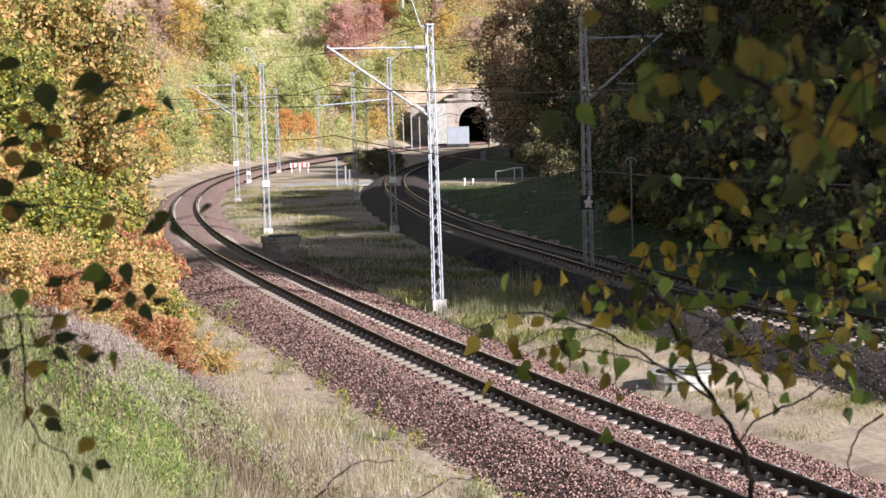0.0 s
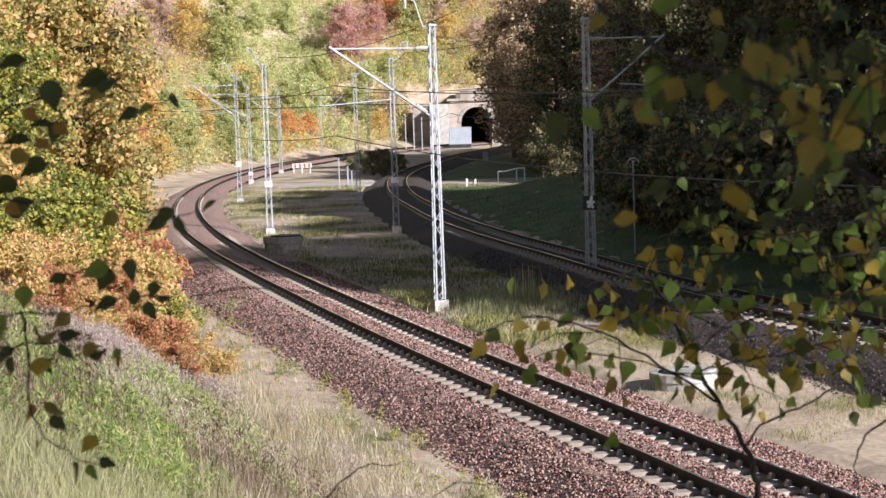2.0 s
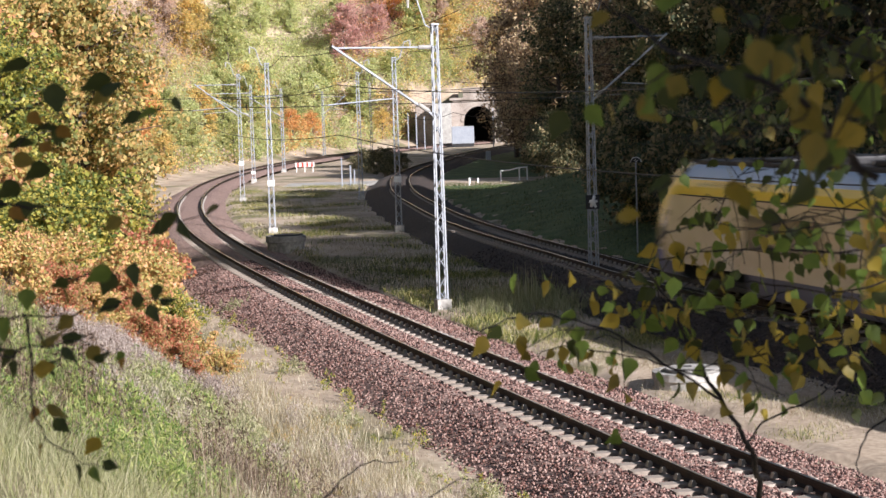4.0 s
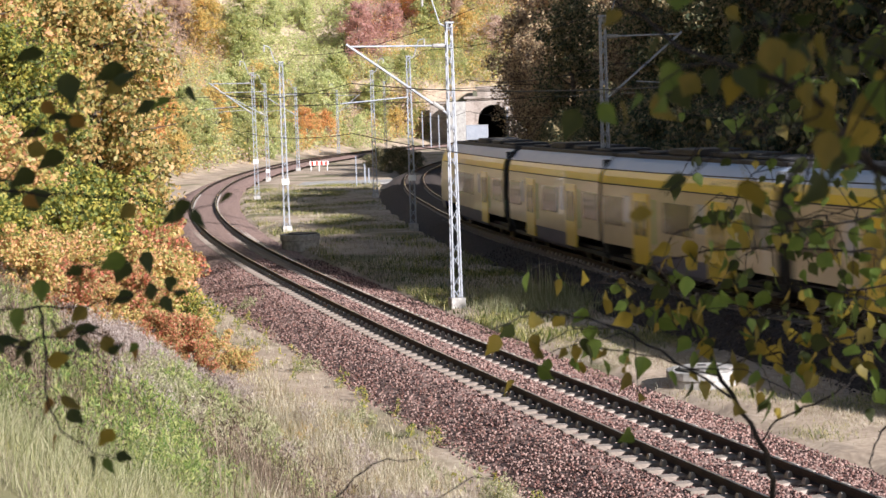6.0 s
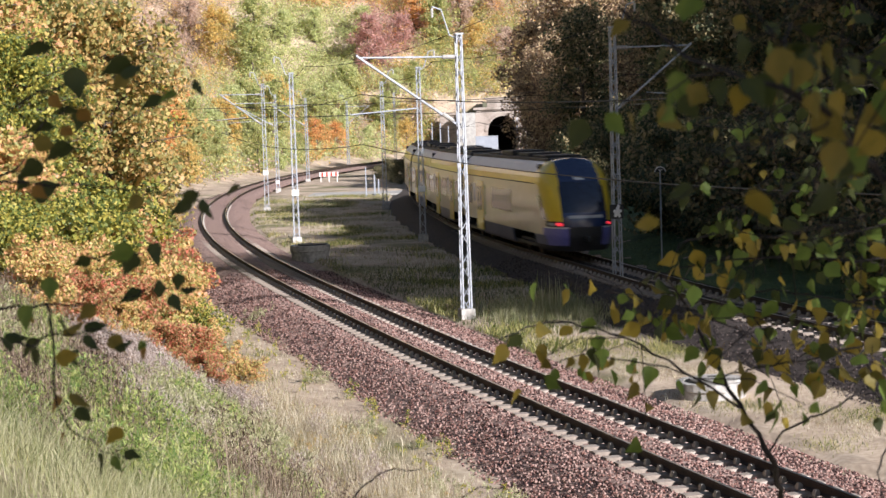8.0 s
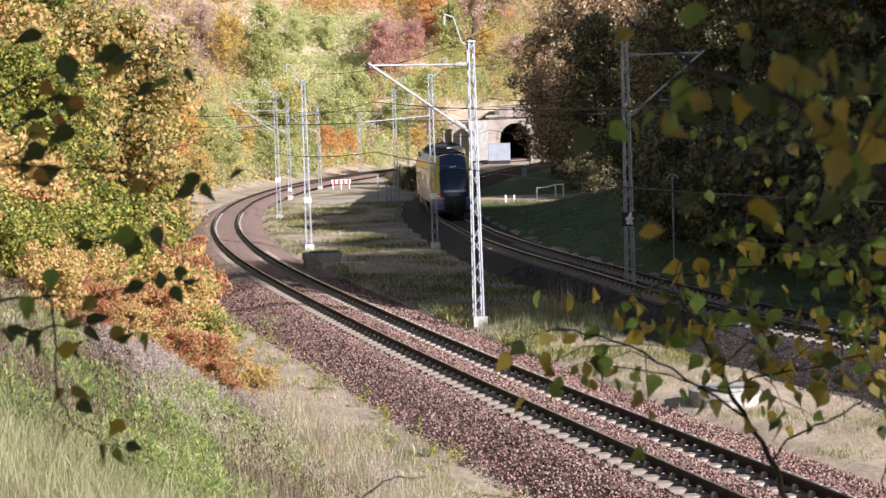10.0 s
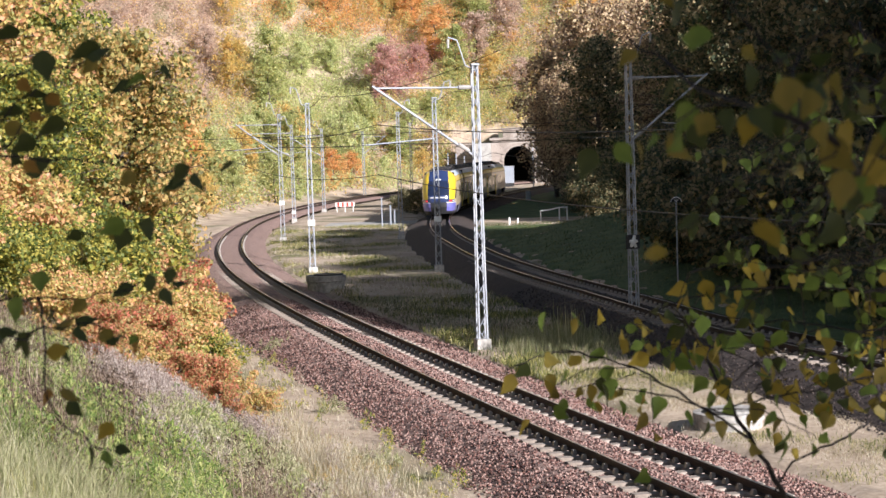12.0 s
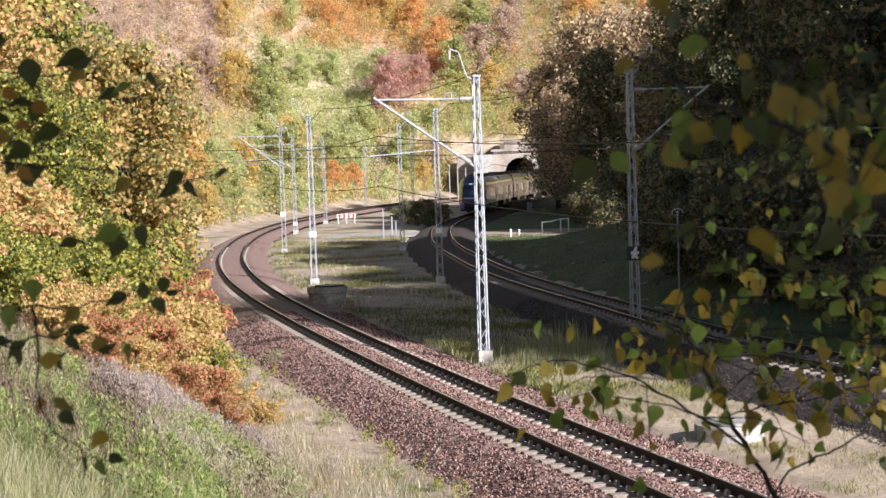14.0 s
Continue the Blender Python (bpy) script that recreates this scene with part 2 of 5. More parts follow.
def sleeper_mesh():
    bm = bmesh.new()
    w = [(-1.3, 0.15), (-0.45, 0.15), (0, 0.11), (0.45, 0.15), (1.3, 0.15)]
    rings = []
    for x, hw in w:
        zt = -0.01 if abs(x) > 0.5 else -0.035
        rings.append([bm.verts.new(c) for c in ((x, -hw, -0.2), (x, hw, -0.2), (x, hw * 0.82, zt), (x, -hw * 0.82, zt))])
    for a, b in zip(rings, rings[1:]):
        for j in range(4):
            bm.faces.new((a[j], a[(j + 1) % 4], b[(j + 1) % 4], b[j]))
    bm.faces.new(rings[0][::-1])
    bm.faces.new(rings[-1])
    bmesh.ops.recalc_face_normals(bm, faces=bm.faces)
    me = bpy.data.meshes.new("sleeper")
    bm.to_mesh(me)
    bm.free()
    me.materials.append(M_SLEEPER)
    return me


def ballast_bed(track, s0, s1, left_w, left_drop, right_w, right_drop, parent, mat):
    verts, faces = [], []
    steps = np.arange(s0, s1, 0.8)
    prof = [(-left_w, -left_drop), (-1.75, -0.10), (-1.32, -0.06), (-1.2, -0.1), (-0.58, -0.1), (-0.46, 0.0), (0.2, 0.0), (0.34, -0.1), (1.1, -0.1), (1.32, -0.05), (1.75, -0.10), (right_w, -right_drop)]
    k = len(prof)
    for i, s in enumerate(steps):
        p, d = track.at(s)
        r = Vector((d.y, -d.x, 0)).normalized()
        cover = float(smooth(72, 100, p.y))  # further off the stones lie over the sleepers
        for j, (a, b) in enumerate(prof):
            b = b + (0.005 - b) * cover if abs(a) < 1.4 else b
            w = 0.04 * noise.noise((s * 0.7, j * 3.1, 0)) + (0.25 * noise.noise((s * 0.25, j, 5)) if j in (0, k - 1) else 0)
            verts.append(p + r * (a + w) + Vector((0, 0, b + 0.03 * noise.noise((s, j, 9)))))
    for i in range(len(steps) - 1):
        for j in range(k - 1):
            a = i * k + j
            faces.append((a, a + 1, a + 1 + k, a + k))
    return part("ballast_bed", mesh_of("ballast_bed", verts, faces, mat, True), None, parent, "bed of crushed stone")


def stones(track, s0, s1, count, lw, ld, rw, rd, size, parent, seed, mat):
    """Loose crushed stone lying on the bed, one joined mesh."""
    rng = np.random.default_rng(seed)
    prof = np.array([(-lw - 0.35, -ld - 0.05), (-1.75, -0.10), (-1.32, -0.06), (-1.2, -0.09), (-0.58, -0.09), (-0.46, 0.0), (0.2, 0.0), (0.34, -0.09), (1.1, -0.09), (1.32, -0.05), (1.75, -0.10), (rw + 0.3, -rd)])
    s = s0 + (s1 - s0) * rng.random(count) ** 1.5
    u = rng.uniform(prof[0, 0], prof[-1, 0], count)
    phase = (s / 0.6) % 1.0
    bare = ((u > -1.25) & (u < -0.52)) | ((u > 0.3) & (u < 1.25))
    inside = (np.abs(np.abs(u) - 0.753) > 0.11) & ~(bare & (np.abs(phase - 0.5) > 0.24))
    s, u = s[inside], u[inside]
    n = len(s)
    y = np.interp(s, track.s, track.y)
    x = track.line(y)
    dx = (track.line(y + 0.1) - x) / 0.1
    ln = np.sqrt(1 + dx * dx)
    px, py = x + u / ln, y - u * dx / ln
    pz = track.level(y) + np.interp(u, prof[:, 0], prof[:, 1]) + 0.01
    base = np.array([(1, 0, 0), (-1, 0, 0), (0, 1, 0), (0, -1, 0), (0, 0, 1), (0, 0, -1)], float)
    tri = np.array([(0, 2, 4), (2, 1, 4), (1, 3, 4), (3, 0, 4), (2, 0, 5), (1, 2, 5), (3, 1, 5), (0, 3, 5)])
    v = base[None] * rng.uniform(0.6, 1.3, (n, 6, 1)) * size * rng.uniform(0.6, 1.25, (n, 1, 1))
    q = rng.normal(size=(n, 3, 3))
    q, _ = np.linalg.qr(q)
    v = np.einsum("nij,nkj->nki", q, v) + np.stack([px, py, pz], -1)[:, None]
    f = (tri[None] + 6 * np.arange(n)[:, None, None]).reshape(-1, 3)
    ob = part("stones", big_mesh("stones", v.reshape(-1, 3), f, mat), None, parent, "loose crushed ballast stones")
    return tagged(ob, kind="stuff")


def clips(track, s0, s1, parent):
    """Rail fastenings, four on every sleeper, one joined mesh."""
    verts, faces = [], []
    cube = [(-1, -1, 0), (1, -1, 0), (1, 1, 0), (-1, 1, 0), (-0.5, -0.6, 1), (0.5, -0.6, 1), (0.5, 0.6, 1), (-0.5, 0.6, 1)]
    sides = [(0, 1, 5, 4), (1, 2, 6, 5), (2, 3, 7, 6), (3, 0, 4, 7), (4, 5, 6, 7)]
    for s in np.arange(s0, s1, 0.6):
        p, d = track.at(s)
        r = Vector((d.y, -d.x, 0)).normalized()
        for u in (-0.853, -0.653, 0.653, 0.853):
            k = len(verts)
            c = p + r * u
            verts += [c + r * a * 0.06 + d * b * 0.07 + Vector((0, 0, -0.01 + 0.1 * z)) for a, b, z in cube]
            faces += [tuple(k + i for i in f) for f in sides]
    return tagged(part("fastening_clips", mesh_of("fastening_clips", verts, faces, M_CLIP), None, parent, "steel rail fastening clips"), kind="stuff")


SLEEPER = sleeper_mesh()


def railway(name, track, y0, y1, lw, ld, rw, rd, near, count, seed, label, bed, stone):
    top = tagged(new(name), label, "railway track", kind="structure")
    s0, s1 = track.along(y0), track.along(y1)
    rail(track, -1, s0, s1, top)
    rail(track, 1, s0, s1, top)
    ballast_bed(track, s0, s1, lw, ld, rw, rd, top, bed)
    clips(track, s0, track.along(130), top)
    stones(track, track.along(near[0]), track.along(near[1]), count, lw, ld, rw, rd, 0.031, top, seed, stone)
    spots = np.arange(math.ceil(s0 / 0.6) * 0.6, s1, 0.6)
    first = [s for s in spots if s >= track.along(near[0])][:290]
    rest_v, rest_f = [], []
    sv, sf = [v.co.copy() for v in SLEEPER.vertices], [tuple(p.vertices) for p in SLEEPER.polygons]
    for s in spots:
        p, d = track.at(s)
        m = Matrix.Translation(p) @ Vector((d.y, -d.x, 0)).to_track_quat("X", "Z").to_matrix().to_4x4()
        if first[0] <= s <= first[-1]:
            o = new("sleeper", SLEEPER)
            o.parent, o.matrix_basis = top, m
        else:
            k = len(rest_v)
            rest_v += [m @ v for v in sv]
            rest_f += [tuple(k + i for i in f) for f in sf]
    tagged(part("far_sleepers", mesh_of("far_sleepers", rest_v, rest_f, M_SLEEPER), None, top, "concrete sleepers further along"), kind="stuff")
    return top


railway("railway_track_1", track_l, -10, 328, 2.85, 0.62, 2.3, 0.2, (26, 75), 48000, 1, "single rail track on concrete sleepers in reddish ballast", M_BALLAST, M_STONE)
railway("railway_track_2", track_r, -190, 380, 3.2, 0.75, 2.8, 0.5, (34, 75), 15000, 2, "second rail track on a raised ballast bed, its stone coloured for shade", M_BALLAST_SHADE, M_STONE_SHADE)



def turf(y0, y1):
    """The shaded grass bank beyond the second track, a thick skin over the soil."""
    us, ys = np.linspace(2.6, 24, 44), np.linspace(y0, y1, 150)
    gu, gy = np.meshgrid(us, ys)
    edge = 0.15 * np.sin(gy * 0.8) * (gu < 4) + 0.1 * np.sin(gy * 2.1) * (gu < 4)
    gx = line_r(gy) + gu + edge
    gz = land(gx, gy) + 0.05 + 0.04 * np.sin(gx * 3) * np.sin(gy * 2.3)
    gz[0], gz[-1], gz[:, 0] = gz[0] - 0.3, gz[-1] - 0.3, gz[:, 0] - 0.3
    n, m = gx.shape[1], gx.shape[0]
    i = (np.arange(m - 1)[:, None] * n + np.arange(n - 1)[None, :]).ravel()
    me = big_mesh("grass_bank", np.stack([gx, gy, gz], -1).reshape(-1, 3), np.stack([i, i + 1, i + 1 + n, i + n], -1), M_TURF)
    me.polygons.foreach_set("use_smooth", [True] * len(me.polygons))
    tagged(new("grass_bank", me), "dark green grassy bank in shade beside the track", "grass bank", kind="structure")


turf(48, 141)
# far sheet laid to darken the ground for shade; sunlit strip left out
turf(155, 262)

# ---- overhead line masts ----
def lattice(name, height, foot, head, parent, mat):
    """A square tapered lattice mast: four corner angles and zigzag bars."""
    top = parent

    def corner(i, z):
        w = foot + (head - foot) * z / height
        return Vector((w * (1 if i in (0, 1) else -1), w * (1 if i in (1, 2) else -1), z))
    for i in range(4):
        part("corner_post", rod(corner(i, 0), corner(i, height), 0.03, 0.026, 4), mat, top)
    for i in range(4):
        j, n = (i + 1) % 4, 17
        for k in range(n):
            a, b = (i, j) if k % 2 else (j, i)
            part("lacing_bar", rod(corner(a, height * k / n + 0.1), corner(b, height * (k + 1) / n), 0.016, sides=4), mat, top)
    part("cap", box((-head - 0.05, -head - 0.05, height - 0.06), (head + 0.05, head + 0.05, height), 0.01), mat, top)


def horn(top, h, s):
    """The bent spur that carries the feeder wire over the mast head."""
    bm = bmesh.new()
    pts = [(0.1 * s, 0, h - 0.25), (-0.3 * s, 0, h - 0.05), (-0.55 * s, 0, h + 0.75), (-0.85 * s, 0, h + 0.85)]
    for a, b in zip(pts, pts[1:]):
        add_rod(bm, a, b, 0.024)
    part("feeder_spur", bm, M_MAST, top)
    part("insulator", rod((-0.85 * s, 0, h + 0.8), (-0.85 * s, 0, h + 0.5), 0.05, 0.04, 8), M_CONCRETE, top)


def cantilever(top, h, reach, s):
    """Tube bracket over the track: top tie, raking strut, steady arm."""
    tip = s * reach
    part("top_tie", rod((0, 0, h - 0.75), (tip, 0, h - 0.72), 0.03), M_MAST, top)
    part("strut", rod((s * 0.15, 0, h - 2.9), (tip * 1.02, 0, h - 0.65), 0.042), M_MAST, top)
    part("steady_arm", rod((s * reach * 0.42, 0, h - 2.35), (tip * 1.1, 0, h - 2.5), 0.022), M_MAST, top)
    part("insulator", rod((s * 0.15, 0, h - 0.75), (s * 0.55, 0, h - 0.75), 0.07, 0.07, 8), M_CONCRETE, top)
    part("insulator", rod((s * 0.25, 0, h - 2.8), (s * 0.6, 0, h - 2.55), 0.07, 0.07, 8), M_CONCRETE, top)


def mast(x, y, z, h, turn, reach, side, spur, plate, label):
    top = tagged(new("catenary_mast"), label, "catenary mast", "overhead line masts")
    top.matrix_basis = pose(x, y, z, 0, 0, turn)
    part("footing", box((-0.24, -0.24, -0.6), (0.24, 0.24, 0.26), 0.03), M_WELL, top, "concrete footing block")
    lattice("mast", h, 0.14, 0.085, top, M_MAST)
    if spur:
        horn(top, h, spur)
    if reach:
        cantilever(top, h, reach, side)
    if plate:
        part("number_plate", box((-0.2, -0.2, plate - 0.15), (0.18, -0.18, plate + 0.15), 0.01), M_WHITE, top, "small white plate with no writing shown")
    return top


PALE = "grey steel lattice mast with bracket arms on a concrete footing"
PLAN_MASTS = [
    (-0.22, 57.2, 0.0, 9.1, 16, 3.3, -1, 1, 0), (-9.06, 92.2, 0.25, 8.75, 12, 0, 1, 1, 2.55), (-2.46, 90.9, 0.25, 8.8, 8, 0, 1, -1, 2.6),
    (-14.46, 126.4, 0.25, 9.0, 8, 3.0, -1, 1, 2.7), (5.18, 63.2, 0.05, 9.4, 14, 2.9, 1, -1, 0), (-17.54, 162.9, 0.25, 8.8, 2, 4.0, -1, 1, 0.8),
    (-16.95, 187.0, 0.25, 8.7, -3, 3.5, -1, 1, 0), (-15.8, 233.7, 0.25, 8.8, -8, 3.0, 1, 1, 0), (-5.97, 125.1, 0.25, 8.85, 6, 0, -1, -1, 0),
    (-9.5, 231.9, 0.25, 9.7, -6, 0, 1, -1, 0)]

for row in PLAN_MASTS:
    mast(*row, PALE)


def wire(name, pts, r, label):
    """An overhead wire through pts, sagging between them."""
    line, rad = [], []
    for a, b in zip(pts, pts[1:]):
        a, b = Vector(a), Vector(b)
        for i in range(12):
            t = i / 12
            p = a.lerp(b, t)
            p.z -= (b - a).length * 0.012 * 4 * t * (1 - t)
            line.append(p)
            rad.append(r)
    line.append(Vector(pts[-1]))
    rad.append(r)
    v, f = tube(line, rad, 4)
    return tagged(new(name, mesh_of(name, v, f, M_WIRE)), label, "overhead wire", "overhead wires")


def over(track, ys, height, side=0.0):
    out = []
    for y in ys:
        p, d = track.at(track.along(y))
        r = Vector((d.y, -d.x, 0)).normalized()
        out.append(p + r * side + Vector((0, 0, height)))
    return out


SPAN_L, SPAN_R = [10, 57, 92, 126, 163, 187, 234, 285], [0, 30, 63, 91, 125, 170, 232, 290]
wire("contact_wire", over(track_l, SPAN_L, 5.6), 0.012, "thin dark contact wire hung over the track")
wire("contact_wire", over(track_r, SPAN_R, 5.6), 0.012, "thin dark contact wire hung over the track")
wire("carrier_wire", over(track_l, SPAN_L, 7.2), 0.013, "thin dark carrier wire hung over the track")
wire("carrier_wire", over(track_r, SPAN_R, 7.2), 0.013, "thin dark carrier wire hung over the track")
wire("feeder_wire", [(0.6, 57.2, 9.5), (-8.3, 92.2, 9.3), (-13.6, 126.4, 9.5), (-16.6, 162.9, 9.3), (-16.1, 187, 9.2), (-15, 233.7, 9.3)], 0.014, "dark feeder wire strung from mast head to mast head")
wire("feeder_wire", [(6.0, 63.2, 9.8), (-1.7, 90.9, 9.3), (-5.2, 125.1, 9.3), (-8.7, 231.9, 10.2)], 0.014, "dark feeder wire strung from mast head to mast head")
wire("cross_wire", [(-24, 140, 7.1), (-14.4, 126.4, 6.9), (-6, 125.1, 6.9), (6, 126, 6.9), (16, 128, 7.2)], 0.025, "dark cross wire spanning both tracks")
wire("cross_wire", [(-40, 178, 8.6), (-16.5, 176, 8.2), (-6, 175, 8.2), (6, 178, 8.4), (22, 180, 8.8)], 0.03, "dark cross wire spanning both tracks")


# ---- tunnel portal ----
def portal():
    top = tagged(new("tunnel_portal"), "pale stone tunnel portal with a dark arched opening", "tunnel portal", kind="structure")
    cx, hw, spring, y0, y1, base = 5.9, 2.55, 4.0, 299.2, 301.9, -0.4
    arch = [(cx - hw, base)] + [(cx - hw * math.cos(a), spring + hw * math.sin(a)) for a in np.linspace(0, math.pi, 17)] + [(cx + hw, base)]
    # face wall round the arch: each voussoir column is a slab between the arch and the parapet line
    bm = bmesh.new()
    lo, hi, crown = cx - 4.6, cx + 4.6, 8.0
    outer = []
    for x, z in arch:
        if z <= base:
            outer.append((lo if x < cx else hi, base))
        else:
            a = math.atan2(z - spring, x - cx)
            c, s = math.cos(a), math.sin(a)
            k = min(4.6 / max(abs(c), 1e-6), (crown - spring) / max(s, 1e-6))
            outer.append((cx + c * k, spring + s * k))
    rows = []
    for (x, z), (ox, oz) in zip(arch, outer):
        rows.append([bm.verts.new(p) for p in ((x, y0, z), (ox, y0, oz), (ox, y1, oz), (x, y1, z))])
    for a, b in zip(rows, rows[1:]):
        for i in range(4):
            bm.faces.new((a[i], a[(i + 1) % 4], b[(i + 1) % 4], b[i]))
    bmesh.ops.recalc_face_normals(bm, faces=bm.faces)
    part("face_wall", bm, M_PORTAL, top)
    ring = [(cx - (hw + 0.25) * math.cos(a), spring + (hw + 0.25) * math.sin(a)) for a in np.linspace(0, math.pi, 16)]
    for (xa, za), (xb, zb) in zip(ring, ring[1:]):
        m = Matrix.Translation(((xa + xb) / 2, y0 - 0.05, (za + zb) / 2)) @ Matrix.Rotation(-math.atan2(zb - za, xb - xa), 4, "Y")
        bm = bmesh.new()
        add_box(bm, (-0.27, -0.12, -0.27), (0.27, 0.12, 0.27), 0.03, m)
        part("arch_stone", bm, M_PORTAL, top)
    part("parapet", box((cx - 2.6, y0 - 0.2, 8.0), (cx + 2.4, y1 + 0.05, 9.2), 0.06), M_PORTAL, top)
    part("cornice", box((cx - 2.9, y0 - 0.45, 9.2), (cx + 2.7, y1 + 0.1, 9.65), 0.08), M_PORTAL, top)
    part("cornice", box((cx - 4.9, y0 - 0.35, 7.6), (cx + 4.8, y0 - 0.01, 8.02), 0.05), M_PORTAL, top)
    part("wing_wall", box((cx - 7.4, y0 - 8, -0.5), (cx - 4.65, y0 - 0.02, 7.2), 0.08), M_CONCRETE, top, "smooth grey concrete wing wall")
    part("retaining_wall", box((cx - 10.6, y0 - 1.2, -0.5), (cx - 7.45, y0 + 0.6, 6.9), 0.08), M_PORTAL, top)
    part("cornice", box((cx - 10.8, y0 - 1.5, 6.9), (cx - 7.35, y0 + 0.7, 7.3), 0.05), M_PORTAL, top)
    for i in range(5):
        part("stepped_wall", box((cx + 4.62 + 1.5 * i, y0 + 0.1, -0.5), (cx + 6.1 + 1.5 * i, y1, 5.8 - 1.25 * i), 0.12), M_PORTAL, top)
    v, f = [], []
    for k, y in enumerate((y1 + 0.002, 330)):
        v += [(x, y, z) for x, z in arch]
    n = len(arch)
    f = [(i, i + 1, i + 1 + n, i + n) for i in range(n - 1)] + [tuple(range(n, 2 * n))]
    part("tunnel_lining", mesh_of("tunnel_lining", v, f, M_TUNNEL), None, top, "dark tunnel lining")


portal()


# ---- things beside the line ----
M_ROOFGREY = material("pale_grey_sheet", [(0.27, 0.3, 0.35), (0.36, 0.39, 0.44)], 0.8, 0.5, bump=0.05)
def cabinet():
    top = tagged(new("equipment_container"), "pale grey steel equipment container by the tunnel", "container")
    top.matrix_basis = pose(2.9, 281, 0.25)
    part("body", box((-1.75, -1.2, 0.5), (1.75, 1.2, 3.1), 0.04), M_ROOFGREY, top)
    part("base_frame", box((-1.7, -1.15, 0), (1.7, 1.15, 0.5), 0.02), M_DARK, top)
    for i in range(9):
        part("rib", box((-1.65 + i * 0.39, -1.24, 0.6), (-1.55 + i * 0.39, -1.19, 3.0), 0.01), M_ROOFGREY, top)
    part("roof_lip", box((-1.8, -1.25, 3.1), (1.8, 1.25, 3.18), 0.02), M_MAST, top)


def well(x, y, r, h, label, wall):
    top = tagged(new("concrete_well"), label, "well")
    top.matrix_basis = pose(x, y, float(land(x, y)) - 0.14)
    bm = bmesh.new()
    n = 28
    prof = [(r, 0), (r * 1.01, h * 0.62), (r * 1.08, h * 0.66), (r * 1.08, h * 0.98), (r * 1.05, h), (r * 0.86, h), (r * 0.84, h * 0.4), (0.01, h * 0.4)]
    rings = [[bm.verts.new((a * math.cos(2 * math.pi * k / n), a * math.sin(2 * math.pi * k / n), b)) for k in range(n)] for a, b in prof]
    for a, b in zip(rings, rings[1:]):
        for k in range(n):
            bm.faces.new((a[k], a[(k + 1) % n], b[(k + 1) % n], b[k]))
    bmesh.ops.recalc_face_normals(bm, faces=bm.faces)
    part("ring", bm, M_WELL, top)
    bm = bmesh.new()
    bmesh.ops.create_cone(bm, cap_ends=True, segments=20, radius1=r * 0.8, radius2=r * 0.8, depth=0.05, matrix=pose(r * 0.15, 0.05, h + 0.02))
    part("lid", bm, wall, top, "weathered round lid")
    part("lid_handle", rod((-0.1, 0, h + 0.09), (0.1, 0, h + 0.09), 0.015), M_DARK, top)


def barrier():
    top = tagged(new("white_barrier"), "low white pipe barrier with sagging top rail", "barrier")
    top.matrix_basis = pose(4.6, 148.5, 0.2)
    pts = [(0, 0, 0.82), (0.7, 0, 0.86), (1.5, 0, 1.05), (2.25, 0, 1.08)]
    v, f = tube(pts, [0.06] * 4, 6)
    part("top_rail", mesh_of("top_rail", v, f, M_WHITE), None, top)
    for x, h in ((0, 0.86), (1.55, 1.02), (2.2, 1.1)):
        part("post", rod((x, 0, -0.3), (x, 0, h), 0.065), M_WHITE, top)


def cross_sign():
    top = tagged(new("track_sign"), "thin white post with a small red and white board", "sign")
    top.matrix_basis = pose(8.5, 150.5, float(land(8.5, 150.5)))
    part("post", rod((0, 0, -0.2), (-0.05, 0, 2.0), 0.05), M_WHITE, top)
    part("board", box((-0.16, -0.07, 1.55), (0.1, -0.04, 2.35), 0.01), M_WHITE, top)
    part("stripe", box((-0.1, -0.085, 1.75), (0.04, -0.072, 1.95)), M_RED, top, "red stripe")


def half_moon_sign():
    top = tagged(new("round_top_sign"), "slender grey post with a dark half-round board", "sign")
    x, y = 7.75, 72.5
    z = float(land(x, y))
    top.matrix_basis = pose(x, y, z)
    h = 3.95 - z
    part("post", rod((0, 0, -0.3), (0, 0, h), 0.035), M_MAST, top)
    bm = bmesh.new()
    vs = [bm.verts.new((0.24 * math.cos(a), 0, h + 0.22 * math.sin(a))) for a in np.linspace(0, math.pi, 13)]
    f = bm.faces.new(vs)
    r = bmesh.ops.extrude_face_region(bm, geom=[f])
    bmesh.ops.translate(bm, verts=[v for v in r["geom"] if isinstance(v, bmesh.types.BMVert)], vec=(0, -0.03, 0))
    bmesh.ops.recalc_face_normals(bm, faces=bm.faces)
    part("board", bm, M_DARK, top)
    v, fc = tube([(0.22 * math.cos(a), -0.035, h + 0.01 + 0.2 * math.sin(a)) for a in np.linspace(0, math.pi, 13)], [0.022] * 13, 5)
    part("rim", mesh_of("rim", v, fc, M_WHITE), None, top, "white rim")
    for a in (0.9, 1.57, 2.2):
        part("bar", rod((0, -0.04, h + 0.02), (0.15 * math.cos(a), -0.04, h + 0.15 * math.sin(a)), 0.012), M_WHITE, top, "white bar")


